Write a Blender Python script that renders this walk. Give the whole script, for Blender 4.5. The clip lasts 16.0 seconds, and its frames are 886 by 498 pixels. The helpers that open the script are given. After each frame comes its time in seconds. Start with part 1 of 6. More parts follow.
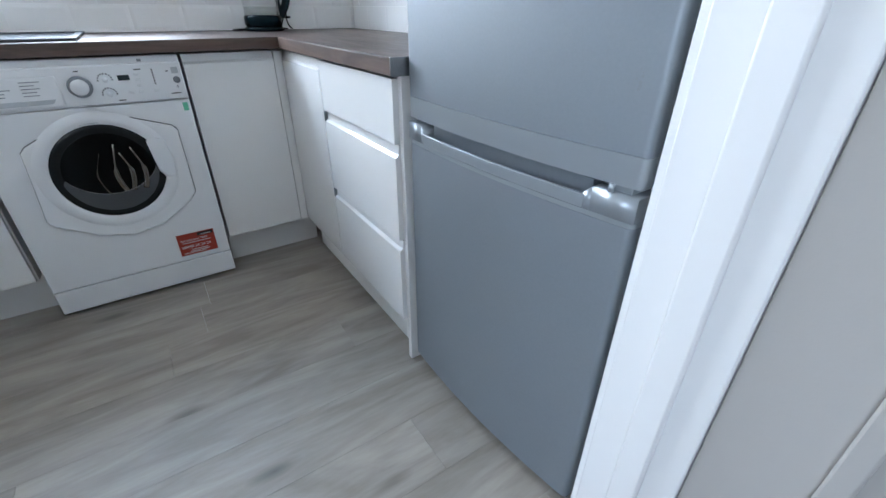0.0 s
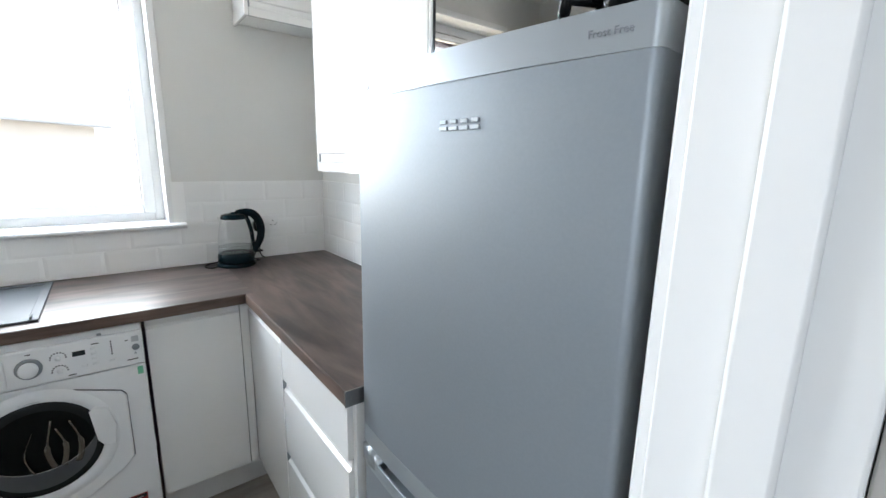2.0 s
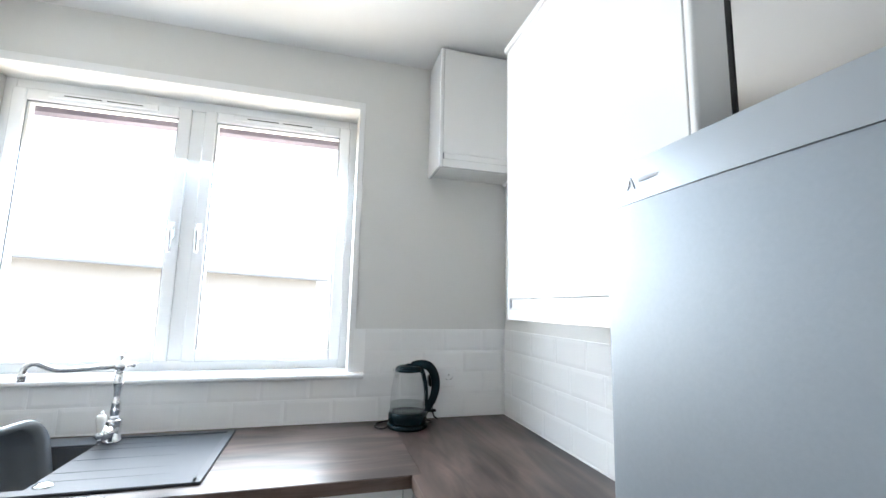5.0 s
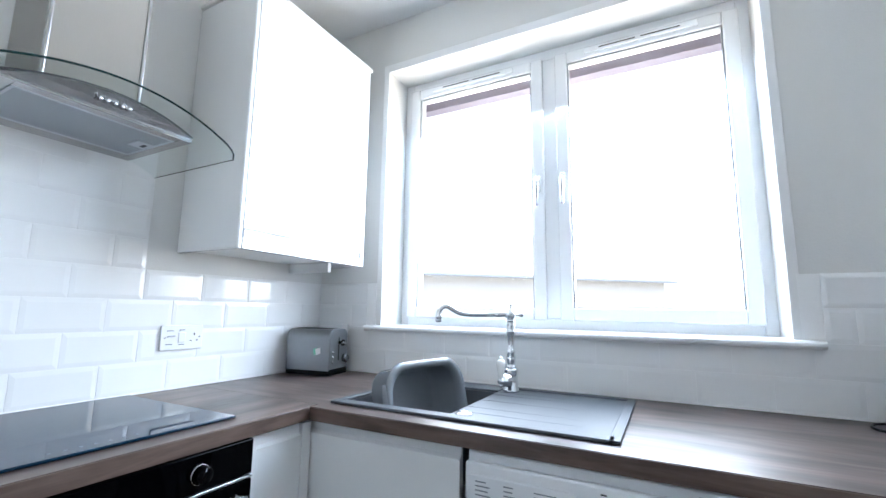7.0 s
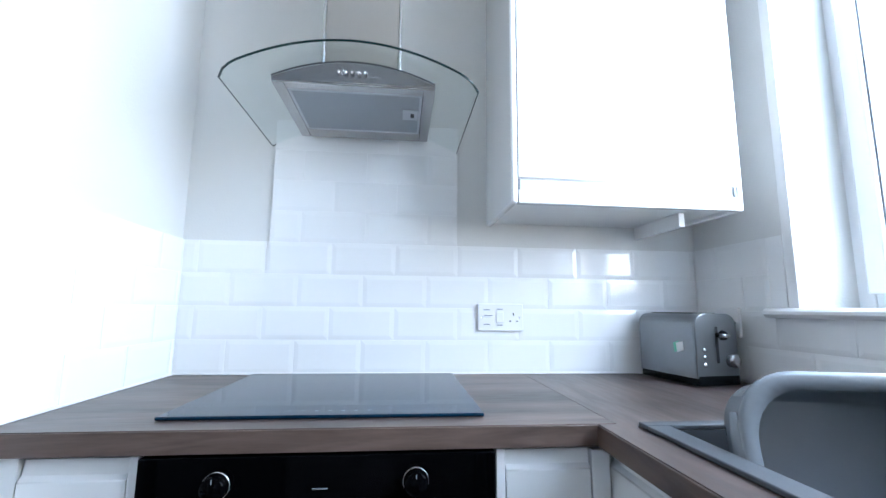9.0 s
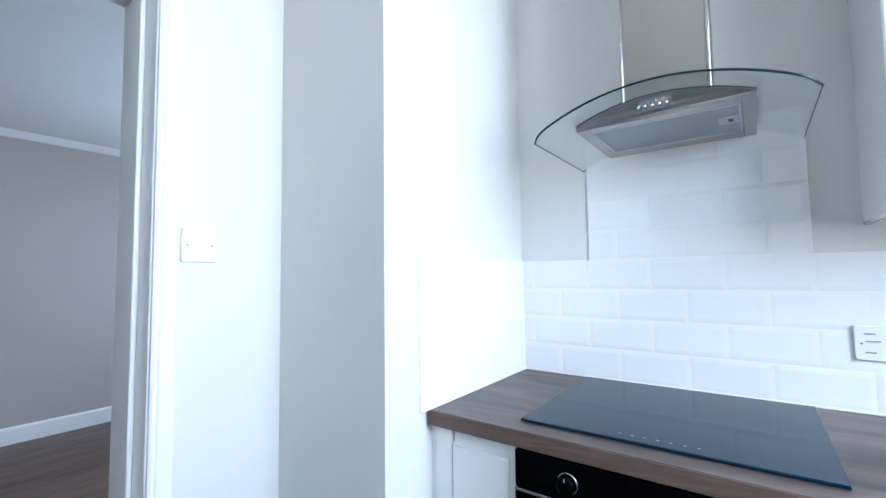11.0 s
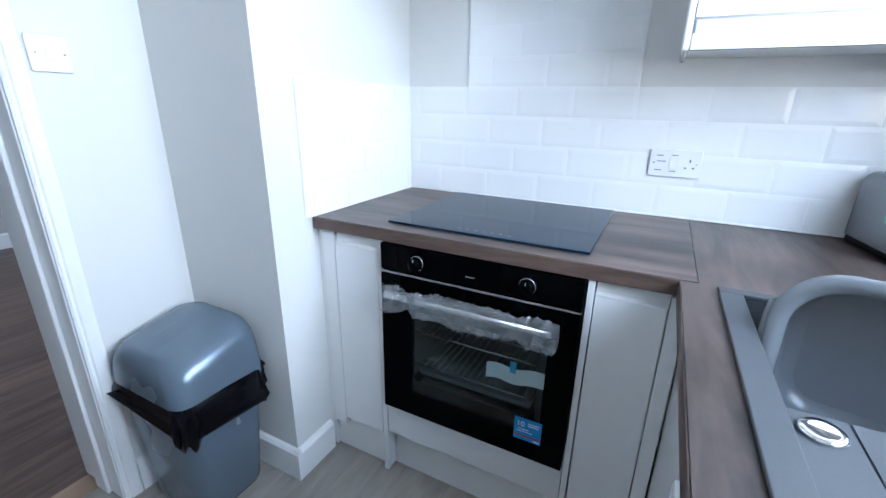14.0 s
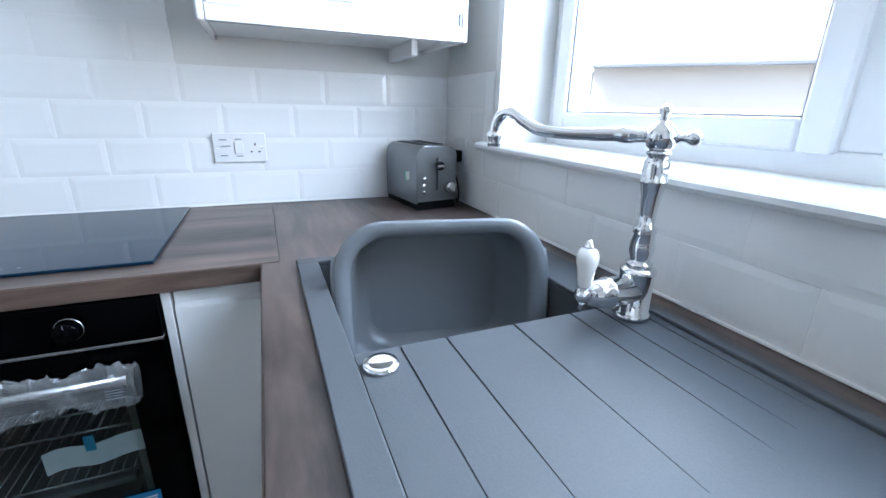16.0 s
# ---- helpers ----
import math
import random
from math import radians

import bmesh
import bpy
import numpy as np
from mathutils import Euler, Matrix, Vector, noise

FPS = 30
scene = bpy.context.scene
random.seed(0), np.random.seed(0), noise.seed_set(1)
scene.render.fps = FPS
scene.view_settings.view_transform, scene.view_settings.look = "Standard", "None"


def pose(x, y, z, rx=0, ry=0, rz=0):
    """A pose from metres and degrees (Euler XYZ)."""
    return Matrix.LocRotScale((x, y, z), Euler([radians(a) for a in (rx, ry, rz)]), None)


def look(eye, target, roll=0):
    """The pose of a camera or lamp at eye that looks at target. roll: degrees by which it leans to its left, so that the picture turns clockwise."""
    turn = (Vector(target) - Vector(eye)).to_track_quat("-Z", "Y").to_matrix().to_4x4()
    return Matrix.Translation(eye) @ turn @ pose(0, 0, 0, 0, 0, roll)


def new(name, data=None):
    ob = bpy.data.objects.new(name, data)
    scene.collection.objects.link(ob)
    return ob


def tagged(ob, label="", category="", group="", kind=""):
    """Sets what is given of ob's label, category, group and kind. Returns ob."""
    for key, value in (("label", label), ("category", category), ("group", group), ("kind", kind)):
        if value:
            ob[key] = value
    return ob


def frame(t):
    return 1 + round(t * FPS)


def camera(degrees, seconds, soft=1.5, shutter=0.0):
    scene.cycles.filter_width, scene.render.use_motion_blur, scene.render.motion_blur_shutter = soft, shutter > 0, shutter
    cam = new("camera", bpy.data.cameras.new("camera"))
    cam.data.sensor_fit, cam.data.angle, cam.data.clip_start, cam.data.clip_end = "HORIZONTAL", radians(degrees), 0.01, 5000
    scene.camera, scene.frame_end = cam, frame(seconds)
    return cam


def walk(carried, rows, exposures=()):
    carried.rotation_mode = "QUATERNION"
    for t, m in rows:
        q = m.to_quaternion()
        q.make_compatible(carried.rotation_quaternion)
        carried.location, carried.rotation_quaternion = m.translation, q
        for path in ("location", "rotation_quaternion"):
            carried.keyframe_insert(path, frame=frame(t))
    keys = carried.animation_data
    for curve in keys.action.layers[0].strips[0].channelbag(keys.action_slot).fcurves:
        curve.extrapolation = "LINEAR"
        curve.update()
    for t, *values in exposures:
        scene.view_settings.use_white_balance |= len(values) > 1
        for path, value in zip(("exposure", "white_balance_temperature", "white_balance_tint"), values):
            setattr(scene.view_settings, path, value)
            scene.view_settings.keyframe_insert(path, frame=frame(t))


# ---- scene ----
cam = camera(92.5, 16.0)
PATH = [
    (0, (0.06, -0.143, 1.004), (1.039, 1.296, 0.019), 0.4),
    (0.5, (0.07, -0.128, 1.105), (1.11, 1.27, 0.124), 0.1),
    (1, (0.12, -0.102, 1.213), (1.19, 1.307, 0.28), -0.2),
    (1.5, (0.155, -0.077, 1.334), (1.287, 1.39, 0.582), -0.0),
    (2, (0.159, -0.061, 1.427), (1.37, 1.479, 1.028), 1.1),
    (2.5, (0.199, -0.043, 1.531), (1.391, 1.561, 1.47), 1.6),
    (3, (0.213, -0.008, 1.59), (1.349, 1.622, 1.818), 1.8),
    (3.2, (0.212, -0.002, 1.599), (1.302, 1.656, 1.851), 1.8),
    (5.3, (0.24, 0.366, 1.385), (0.627, 2.311, 1.644), 1.1),
    (5.5, (0.234, 0.396, 1.36), (0.496, 2.362, 1.616), 1.0),
    (6, (0.188, 0.433, 1.278), (-0.007, 2.403, 1.562), 0.9),
    (6.5, (0.106, 0.501, 1.224), (-0.455, 2.4, 1.505), 0.8),
    (7, (0.043, 0.694, 1.191), (-0.88, 2.445, 1.48), 0.8),
    (7.5, (-0.008, 0.83, 1.177), (-1.24, 2.378, 1.467), 0.5),
    (8, (-0.015, 1.026, 1.154), (-1.581, 2.238, 1.438), 0.2),
    (8.5, (-0.064, 1.178, 1.132), (-1.907, 1.905, 1.402), 0.4),
    (9, (-0.133, 1.301, 1.111), (-2.104, 1.492, 1.391), 0.6),
    (9.5, (-0.103, 1.355, 1.115), (-2.027, 0.889, 1.401), 0.8),
    (10, (-0.046, 1.362, 1.146), (-1.768, 0.386, 1.429), 0.7),
    (10.2, (-0.011, 1.359, 1.193), (-1.685, 0.293, 1.439), -0.0),
    (12.3, (0.015, 1.351, 1.294), (-1.56, 0.124, 1.177), 1.2),
    (12.5, (0.02, 1.364, 1.283), (-1.545, 0.134, 1.081), 1.3),
    (13, (0.038, 1.41, 1.273), (-1.484, 0.226, 0.744), 1.3),
    (13.5, (0.058, 1.489, 1.245), (-1.516, 0.433, 0.604), 1.7),
    (14, (0.071, 1.582, 1.254), (-1.618, 0.729, 0.604), 1.1),
    (14.5, (0.081, 1.648, 1.251), (-1.724, 1.095, 0.592), 0.9),
    (15, (0.087, 1.713, 1.235), (-1.791, 1.459, 0.594), 1.3),
    (15.5, (0.069, 1.743, 1.244), (-1.814, 1.849, 0.578), 0.9),
    (16, (-0.026, 1.685, 1.21), (-1.779, 2.418, 0.585), 1.3),
]
walk(cam, [(t, look(eye, target, roll)) for t, eye, target, roll in PATH], [
    (0, 1.77, 5800, 10), (1.5, 1.75, 6200, 10), (3, 1.6, 6600, 10), (5.5, 1.7, 6100, 10), (9, 1.58, 5450, 10), (12.5, 1.55, 5500, 10), (14, 1.5, 5400, 10), (16, 1.4, 5500, 10)])

# ---- sky, sun and large lights ----
world = bpy.data.worlds.new("world")
scene.world = world
world.use_nodes = True
wn = world.node_tree.nodes
sky = wn.new("ShaderNodeTexSky")
sky.sky_type, sky.sun_disc = "NISHITA", False
sky.air_density, sky.dust_density, sky.ozone_density = 1.2, 3.0, 0.6
sky.sun_elevation, sky.sun_rotation = radians(48), radians(200)
wn["Background"].inputs[1].default_value = 0.15
world.node_tree.links.new(sky.outputs[0], wn["Background"].inputs[0])
sun = new("sun", bpy.data.lights.new("sun", "SUN"))
sun.data.energy, sun.data.angle, sun.data.color = 5.0, radians(0.5), (1, 0.96, 0.9)
sun.matrix_world = look((-3.4, -9.4, 11.1), (0, 0, 0))


def area_lamp(name, place, target, w, h, power, colour):
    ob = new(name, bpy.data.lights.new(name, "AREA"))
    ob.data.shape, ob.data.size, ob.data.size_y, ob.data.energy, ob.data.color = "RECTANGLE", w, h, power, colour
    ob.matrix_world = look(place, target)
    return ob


backdrop = bpy.data.materials.new("bright_hazy_sky")
backdrop.use_nodes = True
backdrop.node_tree.nodes.remove(backdrop.node_tree.nodes["Principled BSDF"])
glow = backdrop.node_tree.nodes.new("ShaderNodeEmission")
glow.inputs[0].default_value, glow.inputs[1].default_value = (0.93, 0.97, 1.0, 1), 0.75
backdrop.node_tree.links.new(glow.outputs[0], backdrop.node_tree.nodes["Material Output"].inputs[0])
haze = bmesh.new()
lo, hi = [], []
for i in range(25):
    a = radians(5 + 170 * i / 24)
    lo.append(haze.verts.new((75 * math.cos(a), 75 * math.sin(a), -3)))
    hi.append(haze.verts.new((75 * math.cos(a), 75 * math.sin(a), 75)))
for i in range(24):
    haze.faces.new((lo[i], lo[i + 1], hi[i + 1], hi[i]))
haze_mesh = bpy.data.meshes.new("backdrop")
haze.to_mesh(haze_mesh)
haze.free()
haze_mesh.materials.append(backdrop)
tagged(new("backdrop", haze_mesh), "bright hazy white sky beyond the window", kind="structure")

area_lamp("window_skylight", (-0.37, 2.68, 1.76), (-0.37, 1.0, 0.55), 1.35, 1.0, 22.5, (0.64, 0.81, 1.0))
area_lamp("window_ground_light", (-0.37, 2.67, 1.70), (-0.37, 0, 2.35), 1.35, 1.0, 13, (1.0, 0.85, 0.65))
# added fill lamp, source unknown: brightens the living room and door jamb
area_lamp("living_fill_light", (-2.56, -1.65, 1.45), (0.6, -1.1, 1.0), 1.5, 1.25, 20, (0.80, 0.89, 1.0))


# ---- materials ----
def mat(name, colour, rough=0.5, metal=0.0, coat=0.0, grain=0.0, grain_scale=40.0, bump=0.0, bump_scale=60.0, stretch=(1, 1, 1),
        spread=0.0, stain=0.0, stain_scale=2.5, alpha=None, spec=0.5):
    """A principled material: fine grain, broad stains, relief, roughness that varies, and a spread of tone from piece to piece."""
    m = bpy.data.materials.new(name)
    m.use_nodes = True
    n, l = m.node_tree.nodes, m.node_tree.links
    b = n["Principled BSDF"]
    b.inputs["Roughness"].default_value, b.inputs["Metallic"].default_value = rough, metal
    b.inputs["Coat Weight"].default_value, b.inputs["Coat Roughness"].default_value = coat, 0.05
    b.inputs["Specular IOR Level"].default_value = spec
    tc, mp = n.new("ShaderNodeTexCoord"), n.new("ShaderNodeMapping")
    mp.inputs["Scale"].default_value = stretch
    l.new(tc.outputs["Object"], mp.inputs["Vector"])
    fine, broad = n.new("ShaderNodeTexNoise"), n.new("ShaderNodeTexNoise")
    fine.inputs["Scale"].default_value, fine.inputs["Detail"].default_value = grain_scale, 6
    broad.inputs["Scale"].default_value, broad.inputs["Detail"].default_value = stain_scale, 3
    l.new(mp.outputs[0], fine.inputs["Vector"])
    l.new(tc.outputs["Object"], broad.inputs["Vector"])
    value = n.new("ShaderNodeMath")
    value.operation, value.inputs[1].default_value, value.inputs[2].default_value = "MULTIPLY_ADD", 2 * grain, 1 - grain
    l.new(fine.outputs["Fac"], value.inputs[0])
    value2 = n.new("ShaderNodeMath")
    value2.operation, value2.inputs[1].default_value, value2.inputs[2].default_value = "MULTIPLY_ADD", 2 * stain, 1 - stain
    l.new(broad.outputs["Fac"], value2.inputs[0])
    both = n.new("ShaderNodeMath")
    both.operation = "MULTIPLY"
    l.new(value.outputs[0], both.inputs[0])
    l.new(value2.outputs[0], both.inputs[1])
    last = both
    if spread:
        info, piece, times = n.new("ShaderNodeObjectInfo"), n.new("ShaderNodeMath"), n.new("ShaderNodeMath")
        piece.operation, piece.inputs[1].default_value, piece.inputs[2].default_value = "MULTIPLY_ADD", 2 * spread, 1 - spread
        l.new(info.outputs["Random"], piece.inputs[0])
        times.operation = "MULTIPLY"
        l.new(last.outputs[0], times.inputs[0])
        l.new(piece.outputs[0], times.inputs[1])
        last = times
    hsv = n.new("ShaderNodeHueSaturation")
    hsv.inputs["Color"].default_value = (*colour, 1)
    l.new(last.outputs[0], hsv.inputs["Value"])
    l.new(hsv.outputs[0], b.inputs["Base Color"])
    rg = n.new("ShaderNodeMath")
    rg.operation, rg.inputs[1].default_value, rg.inputs[2].default_value = "MULTIPLY_ADD", rough * 0.3, rough * 0.85
    l.new(broad.outputs["Fac"], rg.inputs[0])
    l.new(rg.outputs[0], b.inputs["Roughness"])
    if bump:
        rn, bp = n.new("ShaderNodeTexNoise"), n.new("ShaderNodeBump")
        rn.inputs["Scale"].default_value, rn.inputs["Detail"].default_value = bump_scale, 4
        bp.inputs["Strength"].default_value, bp.inputs["Distance"].default_value = min(1, bump), 0.002
        l.new(mp.outputs[0], rn.inputs["Vector"])
        l.new(rn.outputs["Fac"], bp.inputs["Height"])
        l.new(bp.outputs[0], b.inputs["Normal"])
    return m


def wood(name, dark, light, rough, along="x", scale=1.0, spread=0.08, coat=0.0, knots=0.0, bump=0.25, aspect=9, cloud=0.15):
    """Printed or real wood: long figure, fine pores, dark knots, tone varying from piece to piece."""
    m = bpy.data.materials.new(name)
    m.use_nodes = True
    n, l = m.node_tree.nodes, m.node_tree.links
    b = n["Principled BSDF"]
    b.inputs["Coat Weight"].default_value = coat
    tc, mp, info, shift = n.new("ShaderNodeTexCoord"), n.new("ShaderNodeMapping"), n.new("ShaderNodeObjectInfo"), n.new("ShaderNodeVectorMath")
    comb = n.new("ShaderNodeCombineXYZ")
    mul = n.new("ShaderNodeMath")
    mul.operation, mul.inputs[1].default_value = "MULTIPLY", 37.0
    l.new(info.outputs["Random"], mul.inputs[0])
    for i in range(3):
        l.new(mul.outputs[0], comb.inputs[i])
    shift.operation = "ADD"
    l.new(tc.outputs["Object"], shift.inputs[0])
    l.new(comb.outputs[0], shift.inputs[1])
    s = {"x": (1, aspect, aspect), "y": (aspect, 1, aspect), "z": (aspect, aspect, 1)}[along]
    mp.inputs["Scale"].default_value = [v * scale for v in s]
    l.new(shift.outputs[0], mp.inputs["Vector"])
    figure, pores, broad = (n.new("ShaderNodeTexNoise") for _ in range(3))
    figure.inputs["Scale"].default_value, figure.inputs["Detail"].default_value, figure.inputs["Distortion"].default_value = 1.3, 7, 1.6
    pores.inputs["Scale"].default_value, pores.inputs["Detail"].default_value = 14, 5
    broad.inputs["Scale"].default_value, broad.inputs["Detail"].default_value = (1.1 if cloud < 0.2 else 3.2), 2
    l.new(mp.outputs[0], figure.inputs["Vector"])
    l.new(mp.outputs[0], pores.inputs["Vector"])
    l.new(shift.outputs[0], broad.inputs["Vector"])
    ramp = n.new("ShaderNodeValToRGB")
    ramp.color_ramp.elements[0].position, ramp.color_ramp.elements[0].color = 0.32, (*dark, 1)
    ramp.color_ramp.elements[1].position, ramp.color_ramp.elements[1].color = 0.68, (*light, 1)
    mixv = n.new("ShaderNodeMath")
    mixv.operation, mixv.inputs[1].default_value = "MULTIPLY_ADD", 0.22
    l.new(pores.outputs["Fac"], mixv.inputs[0])
    sub = n.new("ShaderNodeMath")
    sub.operation, sub.inputs[1].default_value = "SUBTRACT", 0.11
    l.new(figure.outputs["Fac"], sub.inputs[0])
    l.new(sub.outputs[0], mixv.inputs[2])
    l.new(mixv.outputs[0], ramp.inputs[0])
    piece, tone, both = n.new("ShaderNodeMath"), n.new("ShaderNodeMath"), n.new("ShaderNodeMath")
    piece.operation, piece.inputs[1].default_value, piece.inputs[2].default_value = "MULTIPLY_ADD", 2 * spread, 1 - spread
    tone.operation, tone.inputs[1].default_value, tone.inputs[2].default_value = "MULTIPLY_ADD", 2 * cloud, 1 - cloud
    both.operation = "MULTIPLY"
    l.new(info.outputs["Random"], piece.inputs[0])
    l.new(broad.outputs["Fac"], tone.inputs[0])
    l.new(piece.outputs[0], both.inputs[0])
    l.new(tone.outputs[0], both.inputs[1])
    hsv = n.new("ShaderNodeHueSaturation")
    l.new(ramp.outputs[0], hsv.inputs["Color"])
    last = both
    if knots:
        vor, near, kn = n.new("ShaderNodeTexVoronoi"), n.new("ShaderNodeMath"), n.new("ShaderNodeMath")
        kmap = n.new("ShaderNodeMapping")
        kmap.inputs["Scale"].default_value = {"x": (1.6, 5, 5), "y": (5, 1.6, 5), "z": (5, 5, 1.6)}[along]
        l.new(shift.outputs[0], kmap.inputs["Vector"])
        l.new(kmap.outputs[0], vor.inputs["Vector"])
        vor.inputs["Scale"].default_value = 1.1
        near.operation, near.inputs[1].default_value, near.use_clamp = "DIVIDE", 0.13, True
        l.new(vor.outputs["Distance"], near.inputs[0])
        kn.operation, kn.inputs[1].default_value, kn.inputs[2].default_value = "MULTIPLY_ADD", knots, 1 - knots
        l.new(near.outputs[0], kn.inputs[0])
        last = n.new("ShaderNodeMath")
        last.operation = "MULTIPLY"
        l.new(both.outputs[0], last.inputs[0])
        l.new(kn.outputs[0], last.inputs[1])
    l.new(last.outputs[0], hsv.inputs["Value"])
    l.new(hsv.outputs[0], b.inputs["Base Color"])
    rg = n.new("ShaderNodeMath")
    rg.operation, rg.inputs[1].default_value, rg.inputs[2].default_value = "MULTIPLY_ADD", 0.18, rough - 0.09
    l.new(pores.outputs["Fac"], rg.inputs[0])
    l.new(rg.outputs[0], b.inputs["Roughness"])
    bp = n.new("ShaderNodeBump")
    bp.inputs["Strength"].default_value, bp.inputs["Distance"].default_value = bump, 0.001
    l.new(pores.outputs["Fac"], bp.inputs["Height"])
    l.new(bp.outputs[0], b.inputs["Normal"])
    return m


def glass(name, colour=(1, 1, 1), rough=0.0, ior=1.45):
    m = bpy.data.materials.new(name)
    m.use_nodes = True
    b = m.node_tree.nodes["Principled BSDF"]
    b.inputs["Base Color"].default_value = (*colour, 1)
    b.inputs["Transmission Weight"].default_value, b.inputs["Roughness"].default_value, b.inputs["IOR"].default_value = 1, rough, ior
    return m


def thin(name, colour=(1, 1, 1), gloss=0.06, milk=0.0, edge=4.0):
    """A thin clear sheet: what lies behind shows through, with a gloss that grows at a glance."""
    m = bpy.data.materials.new(name)
    m.use_nodes = True
    n, l = m.node_tree.nodes, m.node_tree.links
    out = n["Material Output"]
    n.remove(n["Principled BSDF"])
    tr, gl, mx = n.new("ShaderNodeBsdfTransparent"), n.new("ShaderNodeBsdfGlossy"), n.new("ShaderNodeMixShader")
    lw, pw, ma = n.new("ShaderNodeLayerWeight"), n.new("ShaderNodeMath"), n.new("ShaderNodeMath")
    tr.inputs[0].default_value = (*colour, 1)
    gl.inputs["Roughness"].default_value = gloss
    lw.inputs[0].default_value = 0.5
    pw.operation, pw.inputs[1].default_value = "POWER", edge
    ma.operation, ma.inputs[1].default_value, ma.inputs[2].default_value = "MULTIPLY_ADD", 0.6, 0.035
    l.new(lw.outputs["Facing"], pw.inputs[0])
    l.new(pw.outputs[0], ma.inputs[0])
    l.new(ma.outputs[0], mx.inputs[0])
    l.new(tr.outputs[0], mx.inputs[1])
    l.new(gl.outputs[0], mx.inputs[2])
    l.new(mx.outputs[0], out.inputs[0])
    if milk:
        df, mx2, nz, mr, tcn = n.new("ShaderNodeBsdfPrincipled"), n.new("ShaderNodeMixShader"), n.new("ShaderNodeTexNoise"), n.new("ShaderNodeMath"), n.new("ShaderNodeTexCoord")
        df.inputs["Base Color"].default_value, df.inputs["Roughness"].default_value = (0.75, 0.77, 0.78, 1), 0.15
        nz.inputs["Scale"].default_value, nz.inputs["Detail"].default_value = 17, 3
        mr.operation, mr.inputs[1].default_value, mr.inputs[2].default_value, mr.use_clamp = "MULTIPLY_ADD", 2.2 * milk, -0.55 * milk, True
        l.new(tcn.outputs["Object"], nz.inputs["Vector"])
        l.new(nz.outputs["Fac"], mr.inputs[0])
        l.new(mr.outputs[0], mx2.inputs[0])
        l.new(mx.outputs[0], mx2.inputs[1])
        l.new(df.outputs[0], mx2.inputs[2])
        l.new(mx2.outputs[0], out.inputs[0])
    return m


